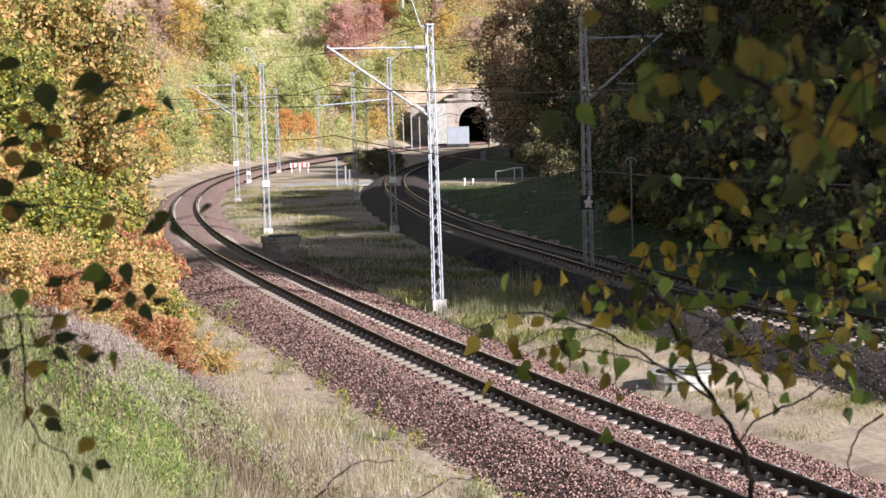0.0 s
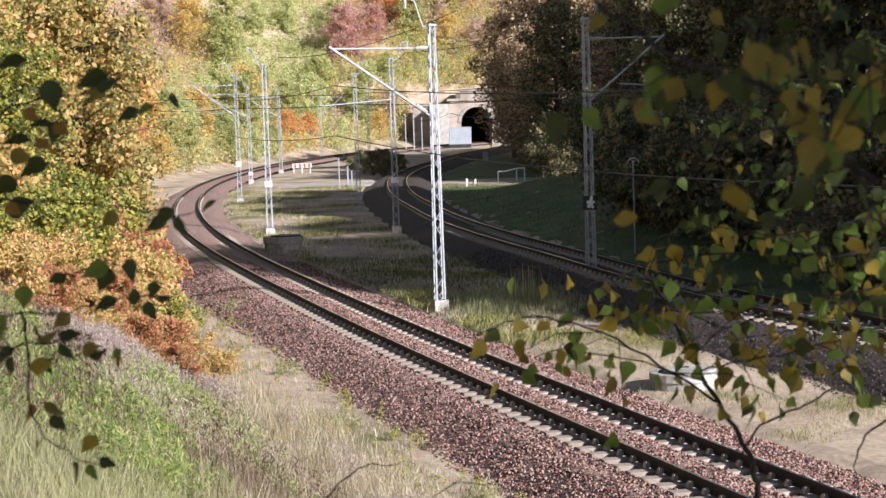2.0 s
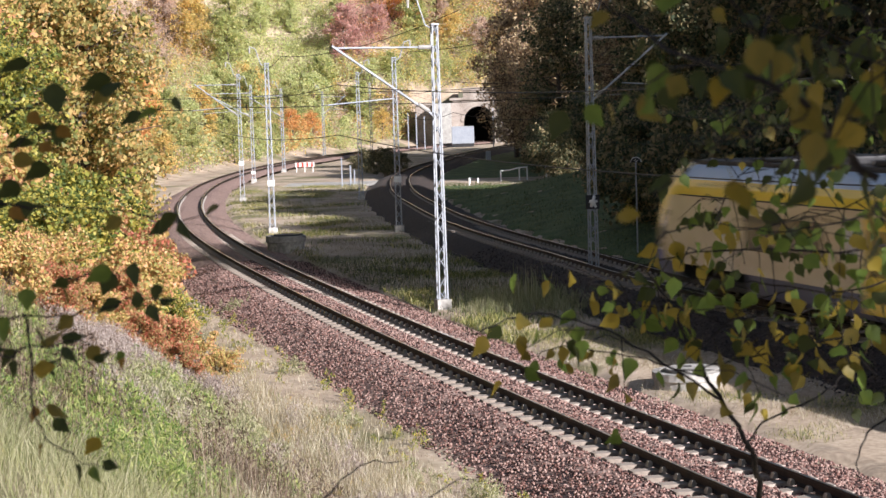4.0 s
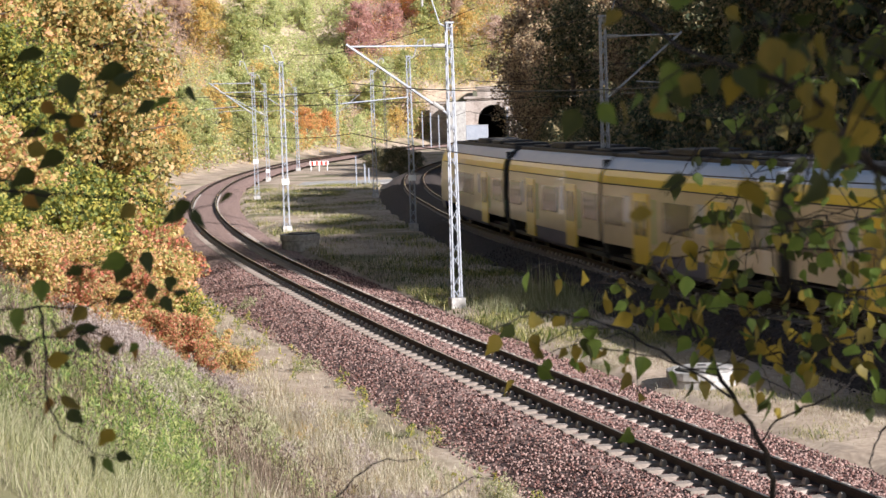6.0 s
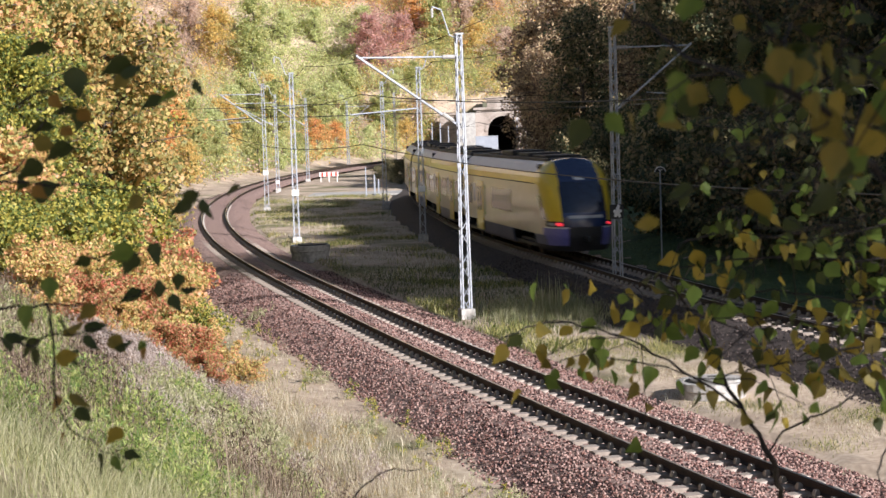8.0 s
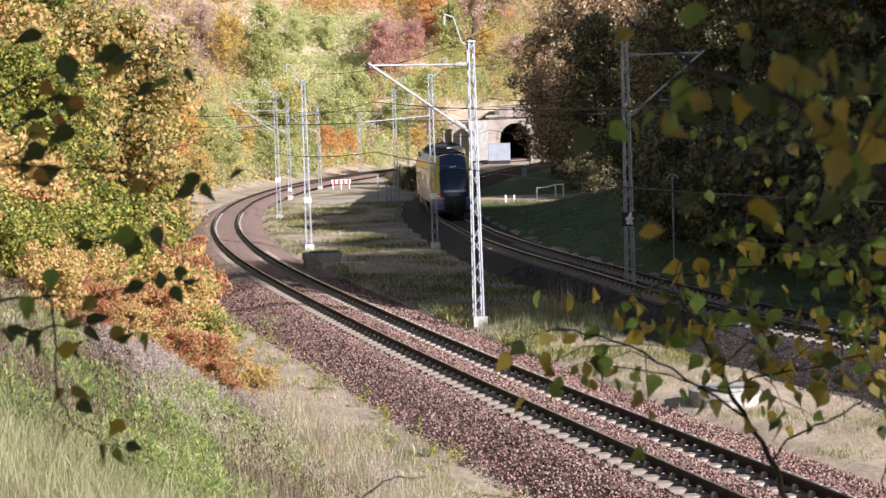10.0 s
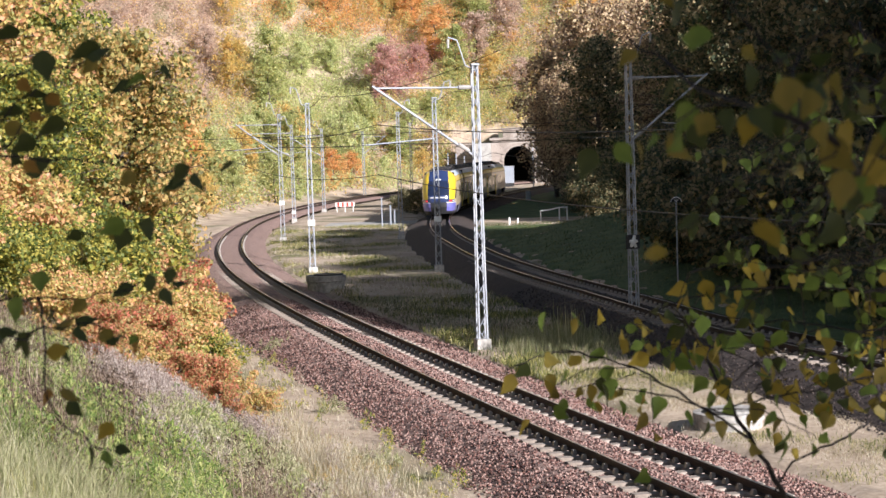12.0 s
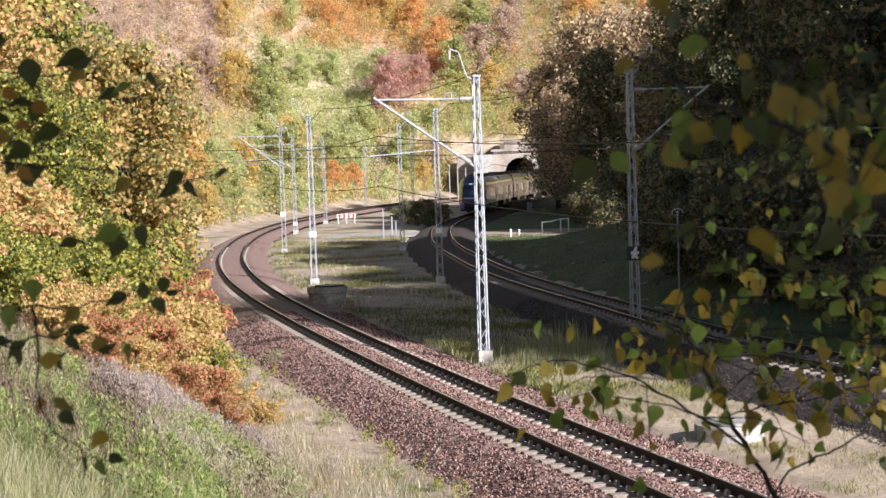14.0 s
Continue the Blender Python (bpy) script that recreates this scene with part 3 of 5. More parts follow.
def mast_plate():
    """The dark plate with a white blot, strapped on the mast by the second track."""
    top = tagged(new("signal_plate"), "dark square plate with a white blot on the mast", "plate")
    top.matrix_basis = pose(5.18, 63.0, 0.05, 0, 0, 8)
    part("plate", box((-0.26, -0.03, 2.62), (0.24, 0.0, 3.12), 0.02), M_DARK, top)
    bm = bmesh.new()
    for w, ln in ((1.3, 0.24), (2.9, 0.14), (4.3, 0.2), (5.2, 0.22), (0.2, 0.16)):
        add_rod(bm, (-0.01, -0.04, 2.86), (ln * math.cos(w), -0.04, 2.87 + ln * math.sin(w)), 0.075, 0.05, 6)
    part("blot", bm, M_WHITE, top, "white blot")


def striped_barrier():
    top = tagged(new("striped_barrier"), "low white and red barrier board on legs", "barrier")
    top.matrix_basis = pose(-15.6, 185, 0.25)
    part("board", box((0, -0.05, 0.5), (2.0, 0.02, 0.95), 0.02), M_WHITE, top)
    for i in range(4):
        part("stripe", box((0.2 + i * 0.48, -0.06, 0.52), (0.42 + i * 0.48, -0.052, 0.93)), M_RED, top, "red stripe")
    for x in (0.15, 1.0, 1.85):
        part("leg", rod((x, 0, -0.1), (x, 0, 0.55), 0.05), M_WHITE, top)


def marker(x, y, h, w, label, mat):
    top = tagged(new("marker_post"), label, "post", "marker posts")
    top.matrix_basis = pose(x, y, float(land(x, y)) - 0.05)
    part("post", box((-w, -w, 0), (w, w, h), w * 0.3), mat, top)
    part("cap", box((-w * 1.15, -w * 1.15, h), (w * 1.15, w * 1.15, h + 0.05), 0.01), mat, top)


def crossing():
    slab = tagged(new("crossing_slab"), "pale concrete paving slabs between the tracks", "paving", kind="structure")
    for i in range(9):
        part("slab", box((-13.6 + i * 1.02, 149.2, 0.1), (-12.6 + i * 1.02, 155.0, 0.27 + 0.01 * (i % 2)), 0.02), M_CONCRETE, slab)


cabinet()
well(-7.4, 81.2, 0.85, 0.78, "grey round concrete well ring with a dark lid", M_DARK)
well(5.42, 40.6, 0.76, 0.52, "low pale concrete well ring with a loose lid", M_WELL)
barrier()
cross_sign()
half_moon_sign()
mast_plate()
striped_barrier()
crossing()
for mx, my, mh, mw, mm in ((-8.5, 146, 2.4, 0.045, M_ROOFGREY), (-7.9, 148, 1.7, 0.06, M_ROOFGREY), (-7.6, 148.6, 1.3, 0.05, M_ROOFGREY), (1.9, 142, 0.6, 0.07, M_WHITE), (2.6, 143.5, 0.5, 0.06, M_WHITE), (5.0, 206, 1.1, 0.3, M_MAST), (-4.2, 270, 5.6, 0.08, M_ROOFGREY), (-3.0, 272, 5.2, 0.07, M_ROOFGREY), (-5.4, 268, 5.8, 0.07, M_ROOFGREY), (7.2, 262, 6.2, 0.09, M_MAST)):
    marker(mx, my, mh, mw, "plain pale post standing beside the track", mm)


# ---- train ----
M_CREAM = material("cream_train_paint", [(0.5, 0.41, 0.25), (0.56, 0.46, 0.3), (0.63, 0.54, 0.37)], 0.35, 0.32, bump=0.0, coat=0.4)
M_YELLOW = material("yellow_train_paint", [(0.72, 0.5, 0.03), (0.8, 0.58, 0.05)], 0.5, 0.3, bump=0.0, coat=0.5)
M_ROOFWHITE = material("pale_blue_roof_paint", [(0.42, 0.52, 0.66), (0.54, 0.62, 0.74)], 0.6, 0.35, bump=0.0)
M_SKIRT = material("slate_skirt_paint", [(0.1, 0.1, 0.15), (0.17, 0.17, 0.24)], 0.8, 0.5, bump=0.02)
M_VIOLET = material("violet_blue_paint", [(0.12, 0.12, 0.4), (0.2, 0.2, 0.52)], 1.0, 0.35, bump=0.0, coat=0.3)
M_GLASS = material("tinted_train_glass", [(0.012, 0.018, 0.04), (0.02, 0.03, 0.07)], 0.6, 0.08, bump=0.0, coat=0.6)
# the pane's brown base colour imitates the reflected bank
M_PANE = material("brown_reflection_pane", [(0.1, 0.078, 0.05), (0.15, 0.12, 0.075)], 0.6, 0.25, bump=0.0, coat=0.4)
M_PALEPANE = material("pale_reflecting_pane", [(0.42, 0.42, 0.44), (0.55, 0.56, 0.6)], 0.6, 0.2, bump=0.0, coat=0.4)
M_GREENFILM = material("green_door_film", [(0.28, 0.38, 0.08), (0.36, 0.46, 0.12)], 0.8, 0.4, bump=0.0)
M_NAVY = material("navy_blue_cab_paint", [(0.02, 0.035, 0.1), (0.035, 0.055, 0.14)], 0.8, 0.25, bump=0.0, coat=0.5)
M_BELLOWS = material("grey_rubber_bellows", [(0.03, 0.03, 0.03), (0.06, 0.06, 0.06)], 3, 0.85)
M_LIGHTRED = material("tail_lamp_red", [(0.6, 0.02, 0.03), (0.7, 0.03, 0.04)], 3, 0.3, bump=0)
M_LIGHTRED.node_tree.nodes["Principled BSDF"].inputs["Emission Color"].default_value = (1, 0.05, 0.08, 1)
M_LIGHTRED.node_tree.nodes["Principled BSDF"].inputs["Emission Strength"].default_value = 0.5

SHELL = [(0.32, 1.22), (0.45, 1.32), (0.95, 1.42), (2.0, 1.44), (2.95, 1.42), (3.2, 1.37), (3.45, 1.27), (3.7, 1.05), (3.85, 0.8), (3.92, 0.4), (3.94, 0.0)]


def half_width(z):
    return float(np.interp(z, [a for a, _ in SHELL], [b for _, b in SHELL]))


def band(z0, z1, y0, y1, out=0.0):
    """The shell's strip between two heights, on both sides, as thin plates."""
    bm = bmesh.new()
    zs = sorted({z0, z1, *[a for a, _ in SHELL if z0 < a < z1]})
    for s in (-1, 1):
        prev = None
        for z in zs:
            w = half_width(z) + out
            ring = [bm.verts.new((s * (w - d), y, z)) for d in (0, 0.05) for y in (y0, y1)]
            if prev:
                bm.faces.new((prev[0], prev[1], ring[1], ring[0]))
                bm.faces.new((prev[3], prev[2], ring[2], ring[3]))
                bm.faces.new((prev[0], ring[0], ring[2], prev[2]))
                bm.faces.new((prev[1], prev[3], ring[3], ring[1]))
            else:
                bm.faces.new((ring[0], ring[1], ring[3], ring[2]))
            prev = ring
        bm.faces.new((prev[0], prev[2], prev[3], prev[1]))
    bmesh.ops.recalc_face_normals(bm, faces=bm.faces)
    return bm


def side_panel(z0, z1, y0, y1, s, out):
    bm = bmesh.new()
    w = half_width((z0 + z1) / 2)
    add_box(bm, (s * (w - 0.04), y0, z0), (s * (w + out), y1, z1), 0.03)
    return bm


def carriage(length, cab, doors, windows, label):
    """A carriage whose middle stands at its origin; cab: -1 behind, 1 in front, 0 none."""
    top = tagged(new("train_carriage"), label, "train carriage", "carriages of the train")
    a, b = -length / 2 + 0.35, length / 2 - 0.35
    if cab < 0:
        a += 2.3
    if cab > 0:
        b -= 2.3
    part("skirt", band(0.32, 0.95, a + 4.3, b - 4.3), M_SKIRT, top, "slate grey skirt")
    part("gutter", band(2.925, 2.965, a, b, 0.012), M_DARK, top, "thin dark gutter line")
    part("body_side", band(0.95, 2.95, a, b), M_CREAM, top, "cream yellow side")
    part("stripe", band(2.95, 3.4, a, b), M_YELLOW, top, "yellow band")
    part("roof_edge", band(3.4, 3.8, a, b), M_ROOFWHITE, top, "pale blue-grey roof edge")
    part("roof", box((-0.88, a, 3.72), (0.88, b, 3.93), 0.05), M_DARK, top)
    part("floor", box((-1.2, a, 0.36), (1.2, b, 0.5)), M_DARK, top)
    for y in (a + 0.03, b - 0.03):
        part("end_wall", box((-1.24, y - 0.03, 0.4), (1.24, y + 0.03, 3.7), 0.01), M_DARK, top)
    for k in range(int((b - a) / 3.1)):
        y = a + 0.7 + 3.1 * k
        part("roof_box", box((-0.75, y, 3.93), (0.75, y + 2.3 - 0.3 * (k % 2), 4.03 + 0.06 * (k % 3)), 0.05), M_DARK, top)
    for y, w in windows:
        for s in (-1, 1):
            part("window", side_panel(1.6, 2.55, y - w, y + w, s, 0.012), M_PANE, top, "window with a brown reflection in its colour")
    for y in doors:
        for s in (-1, 1):
            d = part("door", side_panel(0.5, 2.75, y - 0.72, y + 0.72, s, 0.02), M_YELLOW, top, "yellow sliding door")
            part("door_window", side_panel(1.4, 2.5, y - 0.52, y - 0.1, s, 0.028), M_PANE, d)
            part("door_window", side_panel(1.4, 2.5, y + 0.1, y + 0.52, s, 0.028), M_PANE, d)
            part("notice", side_panel(1.75, 2.62, y + 0.95, y + 1.6, s, 0.014), M_PALEPANE, top, "pale notice panel beside the door")
            part("film_strip", side_panel(1.2, 2.6, y - 1.25, y - 1.02, s, 0.014), M_GREENFILM, top, "green film strip beside the door")
    for y in ((a + 0.2,) if cab >= 0 else ()) + ((b - 0.2,) if cab <= 0 else ()):
        s = -1 if y < 0 else 1
        for i in range(3):
            part("bellows", band(0.6, 3.75, y + s * (0.2 + 0.11 * i), y + s * (0.28 + 0.11 * i), -0.12), M_BELLOWS, top, "dark rubber bellows")
    for y in (a + 2.6, b - 2.6):
        bogie = part("bogie", box((-1.05, y - 1.6, 0.3), (1.05, y + 1.6, 0.62), 0.06), M_DARK, top)
        for dy in (-1.15, 1.15):
            for s in (-1, 1):
                part("wheel", rod((s * 0.69, y + dy, 0.42), (s * 0.82, y + dy, 0.42), 0.42, sides=20), M_RAIL, bogie)
    if cab:
        nose(top, cab, a if cab < 0 else b)
    return top


def nose(top, s, y0):
    """The raked rounded cab end, from the plane y0 outwards: one skin, cut into its panels."""
    rows, cols = 64, 72

    def length(z):
        return 2.75 - 2.0 * max(0.0, (z - 1.45) / 2.49) ** 1.7 - 0.25 * max(0.0, (0.9 - z) / 0.6)

    def point(z, a, out=0.0):
        c, h = math.cos(a), math.sin(a)
        w = half_width(z) + out
        return Vector((-w * math.copysign(abs(c) ** 0.62, c), y0 + s * (length(z) + out) * h ** 0.72, z))
    zs = [0.34 + 3.595 * (i / rows) for i in range(rows + 1)]
    turns = [math.pi * j / cols for j in range(cols + 1)]

    def panel(name, mat, test, label="", out=0.0):
        verts = [point(z, a, out) for z in zs for a in turns]
        faces = []
        for i in range(rows):
            for j in range(cols):
                q = (i * (cols + 1) + j, i * (cols + 1) + j + 1, (i + 1) * (cols + 1) + j + 1, (i + 1) * (cols + 1) + j)
                c = sum((verts[k] for k in q), Vector()) / 4
                if test(abs(c.x), s * (c.y - y0), c.z, c.x):
                    faces.append(q if s > 0 else q[::-1])
        if faces:
            part(name, mesh_of(name, verts, faces, mat, True), None, top, label)

    def centre(z):
        return 0.88 - 0.12 * max(0.0, (z - 2.6) / 1.3)

    def edge(z):
        # where the cream side ends and the yellow pillar begins
        return 1.75 - 1.75 * max(0.0, (z - 1.5) / 1.9) ** 1.3
    panel("lower_edge", M_DARK, lambda x, y, z, sx: z < 0.55, "dark lower edge")
    panel("side_skirt", M_SKIRT, lambda x, y, z, sx: 0.55 <= z < 0.95 and y < 1.5 and x > 0.7, "slate grey skirt")
    for sign in (-1, 1):
        panel("bumper", M_VIOLET, lambda x, y, z, sx: sx * sign > 0.66 and 0.55 <= z < 1.22 and (y >= 1.5 or z >= 0.95) and y > 1.3, "violet blue bumper")
        panel("trim_line", M_WHITE, lambda x, y, z, sx: sx * sign > 0.66 and 1.22 <= z < 1.3 and y > 1.5, "thin white trim line")
        panel("lamp_housing", M_DARK, lambda x, y, z, sx: sx * sign > centre(z) and 1.3 <= z < 1.52 and y > 1.6, "dark lamp housing")
        panel("pillar", M_YELLOW, lambda x, y, z, sx: sx * sign > centre(z) and z >= 1.52 and y >= edge(z), "yellow cab pillar")
        panel("cab_side", M_CREAM, lambda x, y, z, sx: sx * sign > 0.66 and 0.95 <= z < 2.95 and y < (edge(z) if z >= 1.52 else 1.6 if z >= 1.3 else 1.5 if z >= 1.22 else 1.3), "cream cab side")
        panel("side_window", M_GLASS, lambda x, y, z, sx: sx * sign > centre(z) and 1.6 < z < 2.5 and edge(z) - 0.55 < y < edge(z) - 0.08, "small dark cab side window", 0.006)
        panel("shoulder", M_YELLOW, lambda x, y, z, sx: sx * sign > centre(z) and 2.95 <= z and y < edge(z), "yellow shoulder")
        panel("tail_lamp", M_LIGHTRED, lambda x, y, z, sx: 0.9 < sx * sign < 1.1 and 1.34 < z < 1.48 and y > 1.6, "red tail lamp", 0.008)
        panel("head_lamp", M_PALEPANE, lambda x, y, z, sx: sx * sign >= 1.12 and 1.34 < z < 1.48 and y > 1.75, "clear head lamp", 0.008)
    panel("coupler_bay", M_DARK, lambda x, y, z, sx: x <= 0.66 and 0.55 <= z < 1.3, "dark coupler bay")
    panel("apron", M_NAVY, lambda x, y, z, sx: x <= centre(z) and 1.3 <= z < 1.85, "navy blue apron")
    panel("windscreen", M_GLASS, lambda x, y, z, sx: x <= centre(z) and 1.85 <= z < 3.05, "dark blue tinted windscreen")
    panel("roof_panel", M_NAVY, lambda x, y, z, sx: x <= centre(z) and 3.05 <= z, "navy blue roof panel")
    panel("bright_strip", M_PALEPANE, lambda x, y, z, sx: x < 0.7 and 1.62 < z < 1.72, "pale strip across the apron", 0.008)
    panel("display", M_WHITE, lambda x, y, z, sx: x < 0.14 and 3.1 < z < 3.2, "small white destination display", 0.008)
    part("coupler", rod((0, y0 + s * 2.0, 0.85), (0, y0 + s * 3.2, 0.85), 0.14, 0.1, 8), M_DARK, top)


CARS = []
END, MID = 18.4, 14.4
first = carriage(END, 1, (-4.6,), ((-7.6, 1.05), (0.2, 2.1)), "yellow electric train carriage with a driving cab")
CARS.append((first, END))
middle_car = carriage(MID, 0, (-3.1, 3.1), ((-5.7, 1.0), (0.0, 1.15), (5.7, 1.0)), "yellow electric train carriage with dark windows")
CARS.append((middle_car, MID))
CARS.append((copy_thing(middle_car, Matrix()), MID))
CARS.append((carriage(END, -1, (4.6,), ((7.6, 1.05), (-0.2, 2.1)), "yellow electric train carriage with a raked driving cab"), END))


def motions():
    tail = track_r.along(69.0)

    def run(t):
        """How far the tail has gone along the line by then: it gathers speed, then slows on the bend."""
        steps = np.linspace(t, 8.0, 200)
        speed = 19.3 + 2.4 * np.clip((steps - 5.5) / 2.5, 0, 1) - 2.7 * np.clip((steps - 8.0) / 1.5, 0, 1)
        return tail - float(np.sum((speed[1:] + speed[:-1]) / 2 * np.diff(steps)))
    for k in range(len(CARS)):
        car, length = CARS[k]
        behind = sum(l for _, l in CARS[k + 1:])
        rows = []
        for i in range(29):
            t = i * 0.5
            s = run(t) + behind
            a, _ = track_r.at(s + 2.8)
            b, _ = track_r.at(s + length - 2.8)
            mid, way = (a + b) / 2 + Vector((0, 0, 0.194)), (b - a)
            rows.append((t, Matrix.Translation(mid) @ pose(0, 0, 0, 0, 0, math.degrees(math.atan2(-way.x, way.y)))))
        walk(car, rows)
    for (top, dist), sway in BRANCHES:
        walk(top, [(t, Matrix.Translation((a * dist, 0, b * dist))) for t, a, b in sway])


# ---- plants ----
L_GOLD = leaf_material("golden_autumn_leaves", [(0.2, 0.21, 0.07), (0.4, 0.36, 0.12), (0.6, 0.47, 0.17), (0.66, 0.43, 0.18)])
L_GREEN = leaf_material("yellowing_green_leaves", [(0.091, 0.13, 0.033), (0.221, 0.26, 0.065), (0.39, 0.403, 0.091), (0.546, 0.468, 0.104)])
L_RED = leaf_material("red_autumn_leaves", [(0.34, 0.29, 0.11), (0.52, 0.34, 0.16), (0.6, 0.32, 0.17), (0.58, 0.19, 0.12)])
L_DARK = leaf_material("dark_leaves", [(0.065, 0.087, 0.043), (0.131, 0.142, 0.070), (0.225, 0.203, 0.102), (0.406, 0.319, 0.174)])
L_BROWN = leaf_material("brown_thinning_leaves", [(0.203, 0.140, 0.094), (0.374, 0.265, 0.172), (0.530, 0.374, 0.234), (0.655, 0.515, 0.312)])
L_STRAW = leaf_material("straw_grass", [(0.3, 0.24, 0.15), (0.47, 0.4, 0.27), (0.62, 0.55, 0.4), (0.74, 0.68, 0.53)])
L_MEADOW = leaf_material("green_grass", [(0.078, 0.104, 0.026), (0.182, 0.208, 0.058), (0.325, 0.325, 0.104), (0.494, 0.442, 0.182)])
L_WEED = leaf_material("withered_weeds", [(0.12, 0.08, 0.055), (0.25, 0.18, 0.13), (0.4, 0.3, 0.22), (0.5, 0.4, 0.32)])
L_UMBER = leaf_material("dark_brown_seed_heads", [(0.05, 0.03, 0.022), (0.1, 0.065, 0.045), (0.17, 0.115, 0.08), (0.28, 0.2, 0.15)])
L_BANK = leaf_material("deep_green_bank_grass", [(0.039, 0.061, 0.017), (0.077, 0.116, 0.033), (0.132, 0.165, 0.055), (0.242, 0.242, 0.099)])
L_SAGE = leaf_material("pale_green_weeds", [(0.23, 0.25, 0.11), (0.35, 0.36, 0.18), (0.45, 0.45, 0.25), (0.56, 0.53, 0.35)])
L_FRESH = leaf_material("fresh_green_weeds", [(0.115, 0.196, 0.046), (0.230, 0.333, 0.081), (0.368, 0.460, 0.127), (0.517, 0.529, 0.207)])
L_MIX = material("mixed_autumn_leaves", [(0.2, 0.26, 0.08), (0.4, 0.38, 0.13), (0.62, 0.46, 0.16), (0.68, 0.38, 0.19), (0.64, 0.25, 0.18)], 0.35, 0.55, bump=0.0, island=1.0, fine=6.0, through_light=0.35)
L_HEATHER = leaf_material("mauve_grey_dry_heads", [(0.26, 0.2, 0.18), (0.42, 0.34, 0.3), (0.55, 0.46, 0.42), (0.64, 0.56, 0.5)])


def leaf_cloud(rng, centres, spread, count, size, mat, name, flat=0.75, slim=0.36, upright=0.0):
    """count small pointed leaves round the centres; each leaf is a folded diamond."""
    centres = np.asarray(centres, float)
    pick = rng.integers(0, len(centres), count)
    off = rng.normal(size=(count, 3))
    off *= (rng.random((count, 1)) ** 0.4) / np.maximum(1e-6, np.linalg.norm(off, axis=1, keepdims=True))
    pos = centres[pick] + off * np.asarray(spread)[pick][:, None] * np.array([1, 1, flat])
    a = rng.normal(size=(count, 3))
    a[:, 2] += upright
    a /= np.linalg.norm(a, axis=1, keepdims=True)
    b = np.cross(a, rng.normal(size=(count, 3)))
    b /= np.maximum(1e-6, np.linalg.norm(b, axis=1, keepdims=True))
    s = size * rng.uniform(0.6, 1.35, (count, 1))
    n = np.cross(a, b) * s * 0.12
    v = np.stack([pos - a * s * 0.5, pos + b * s * slim + n, pos + a * s * 0.6, pos - b * s * slim + n], 1)
    f = np.arange(count * 4).reshape(-1, 4)
    return big_mesh(name, v.reshape(-1, 3), f, mat)


def tree(rng, height, radius, leaves, size, mat, clear=0.2, clumps=34, trunk=None, shape=1.0, bark=None, tight=1.0):
    """Returns the meshes of one tree: trunk with limbs, and crown of leaves."""
    tr = trunk or height * 0.016
    tips, spread = [], []
    pts = [Vector((0, 0, -0.4))]
    for i in range(1, 7):
        pts.append(Vector((rng.normal() * 0.05 * i, rng.normal() * 0.05 * i, height * 0.92 * i / 6)))
    v, f = tube(pts, [tr * (1.15 - 0.95 * i / 6) for i in range(7)], 7)
    for k in range(clumps):
        q = clear + (0.97 - clear) * (k + 0.5) / clumps
        j = min(5, int(q * 6))
        root = pts[j].lerp(pts[j + 1], q * 6 - j) if j < 6 else pts[6]
        t = (q - clear) / (1 - clear)
        prof = max(0.12, math.sin(math.pi * (0.12 + 0.84 * t)) ** 0.7) if shape > 0.5 else max(0.08, 1.0 - t)
        ang = k * 2.4 + rng.normal() * 0.4
        reach = radius * prof * rng.uniform(0.5, 1.0)
        end = root + Vector((math.cos(ang) * reach, math.sin(ang) * reach, reach * (0.45 if shape > 0.5 else -0.15) + rng.normal() * 0.2))
        mid = root.lerp(end, 0.5) + Vector((0, 0, 0.12 * reach))
        lv, lf = tube([root, mid, end], [tr * 0.32, tr * 0.18, tr * 0.06], 4)
        o = len(v)
        v += lv
        f += [tuple(o + i for i in q4) for q4 in lf]
        tips += [end, mid]
        spread += [radius * rng.uniform(0.2, 0.42) * tight, radius * 0.24 * tight]
    wood = mesh_of("trunk", v, f, bark or M_BARK, True)
    crown = leaf_cloud(rng, [tuple(p) for p in tips], spread, leaves, size, mat, "crown")
    return wood, crown


def plant_tree(meshes, x, y, turn, scale, label, group, name="tree", category="tree", z=None):
    top = tagged(new(name), label, category, group)
    top.matrix_basis = pose(x, y, float(land(x, y)) if z is None else z, 0, 0, turn) @ Matrix.Scale(scale, 4)
    part("trunk", meshes[0], None, top)
    part("crown", meshes[1], None, top)
    return top


rng = np.random.default_rng(5)


def sunny_gap(x, y):
    """The clearing through which sun falls across the wood onto the crossing."""
    k = 0.66 * (x - 1.0) - 0.75 * (y - 141.0)
    return k > 4 and abs(0.75 * (x - 1.0) + 0.66 * (y - 141.0)) < 5.5



# large trees on the bank beside the first track
BANK = [tree(rng, 13, 4.2, 25000, 0.21, m, 0.06, 120, tight=0.62) for m in (L_GOLD, L_GREEN, L_MIX)]
for x, y, k, s in ((-14.2, 70, 0, 0.95), (-17.5, 62, 2, 0.9), (-20, 72, 1, 1.1), (-16.5, 78, 1, 0.85), (-22, 64, 0, 1.1), (-19.5, 88, 0, 1.0), (-24, 82, 2, 1.2), (-14.5, 57, 1, 0.62), (-24, 96, 1, 1.1), (-27, 74, 0, 1.25), (-22.5, 104, 0, 0.95), (-21, 53, 2, 0.8)):
    plant_tree(BANK[k], x, y, x * 37 % 360, s, ("golden yellow", "yellow-green", "many-coloured")[k] + " autumn broadleaf tree on the railway bank", "trees on the bank")

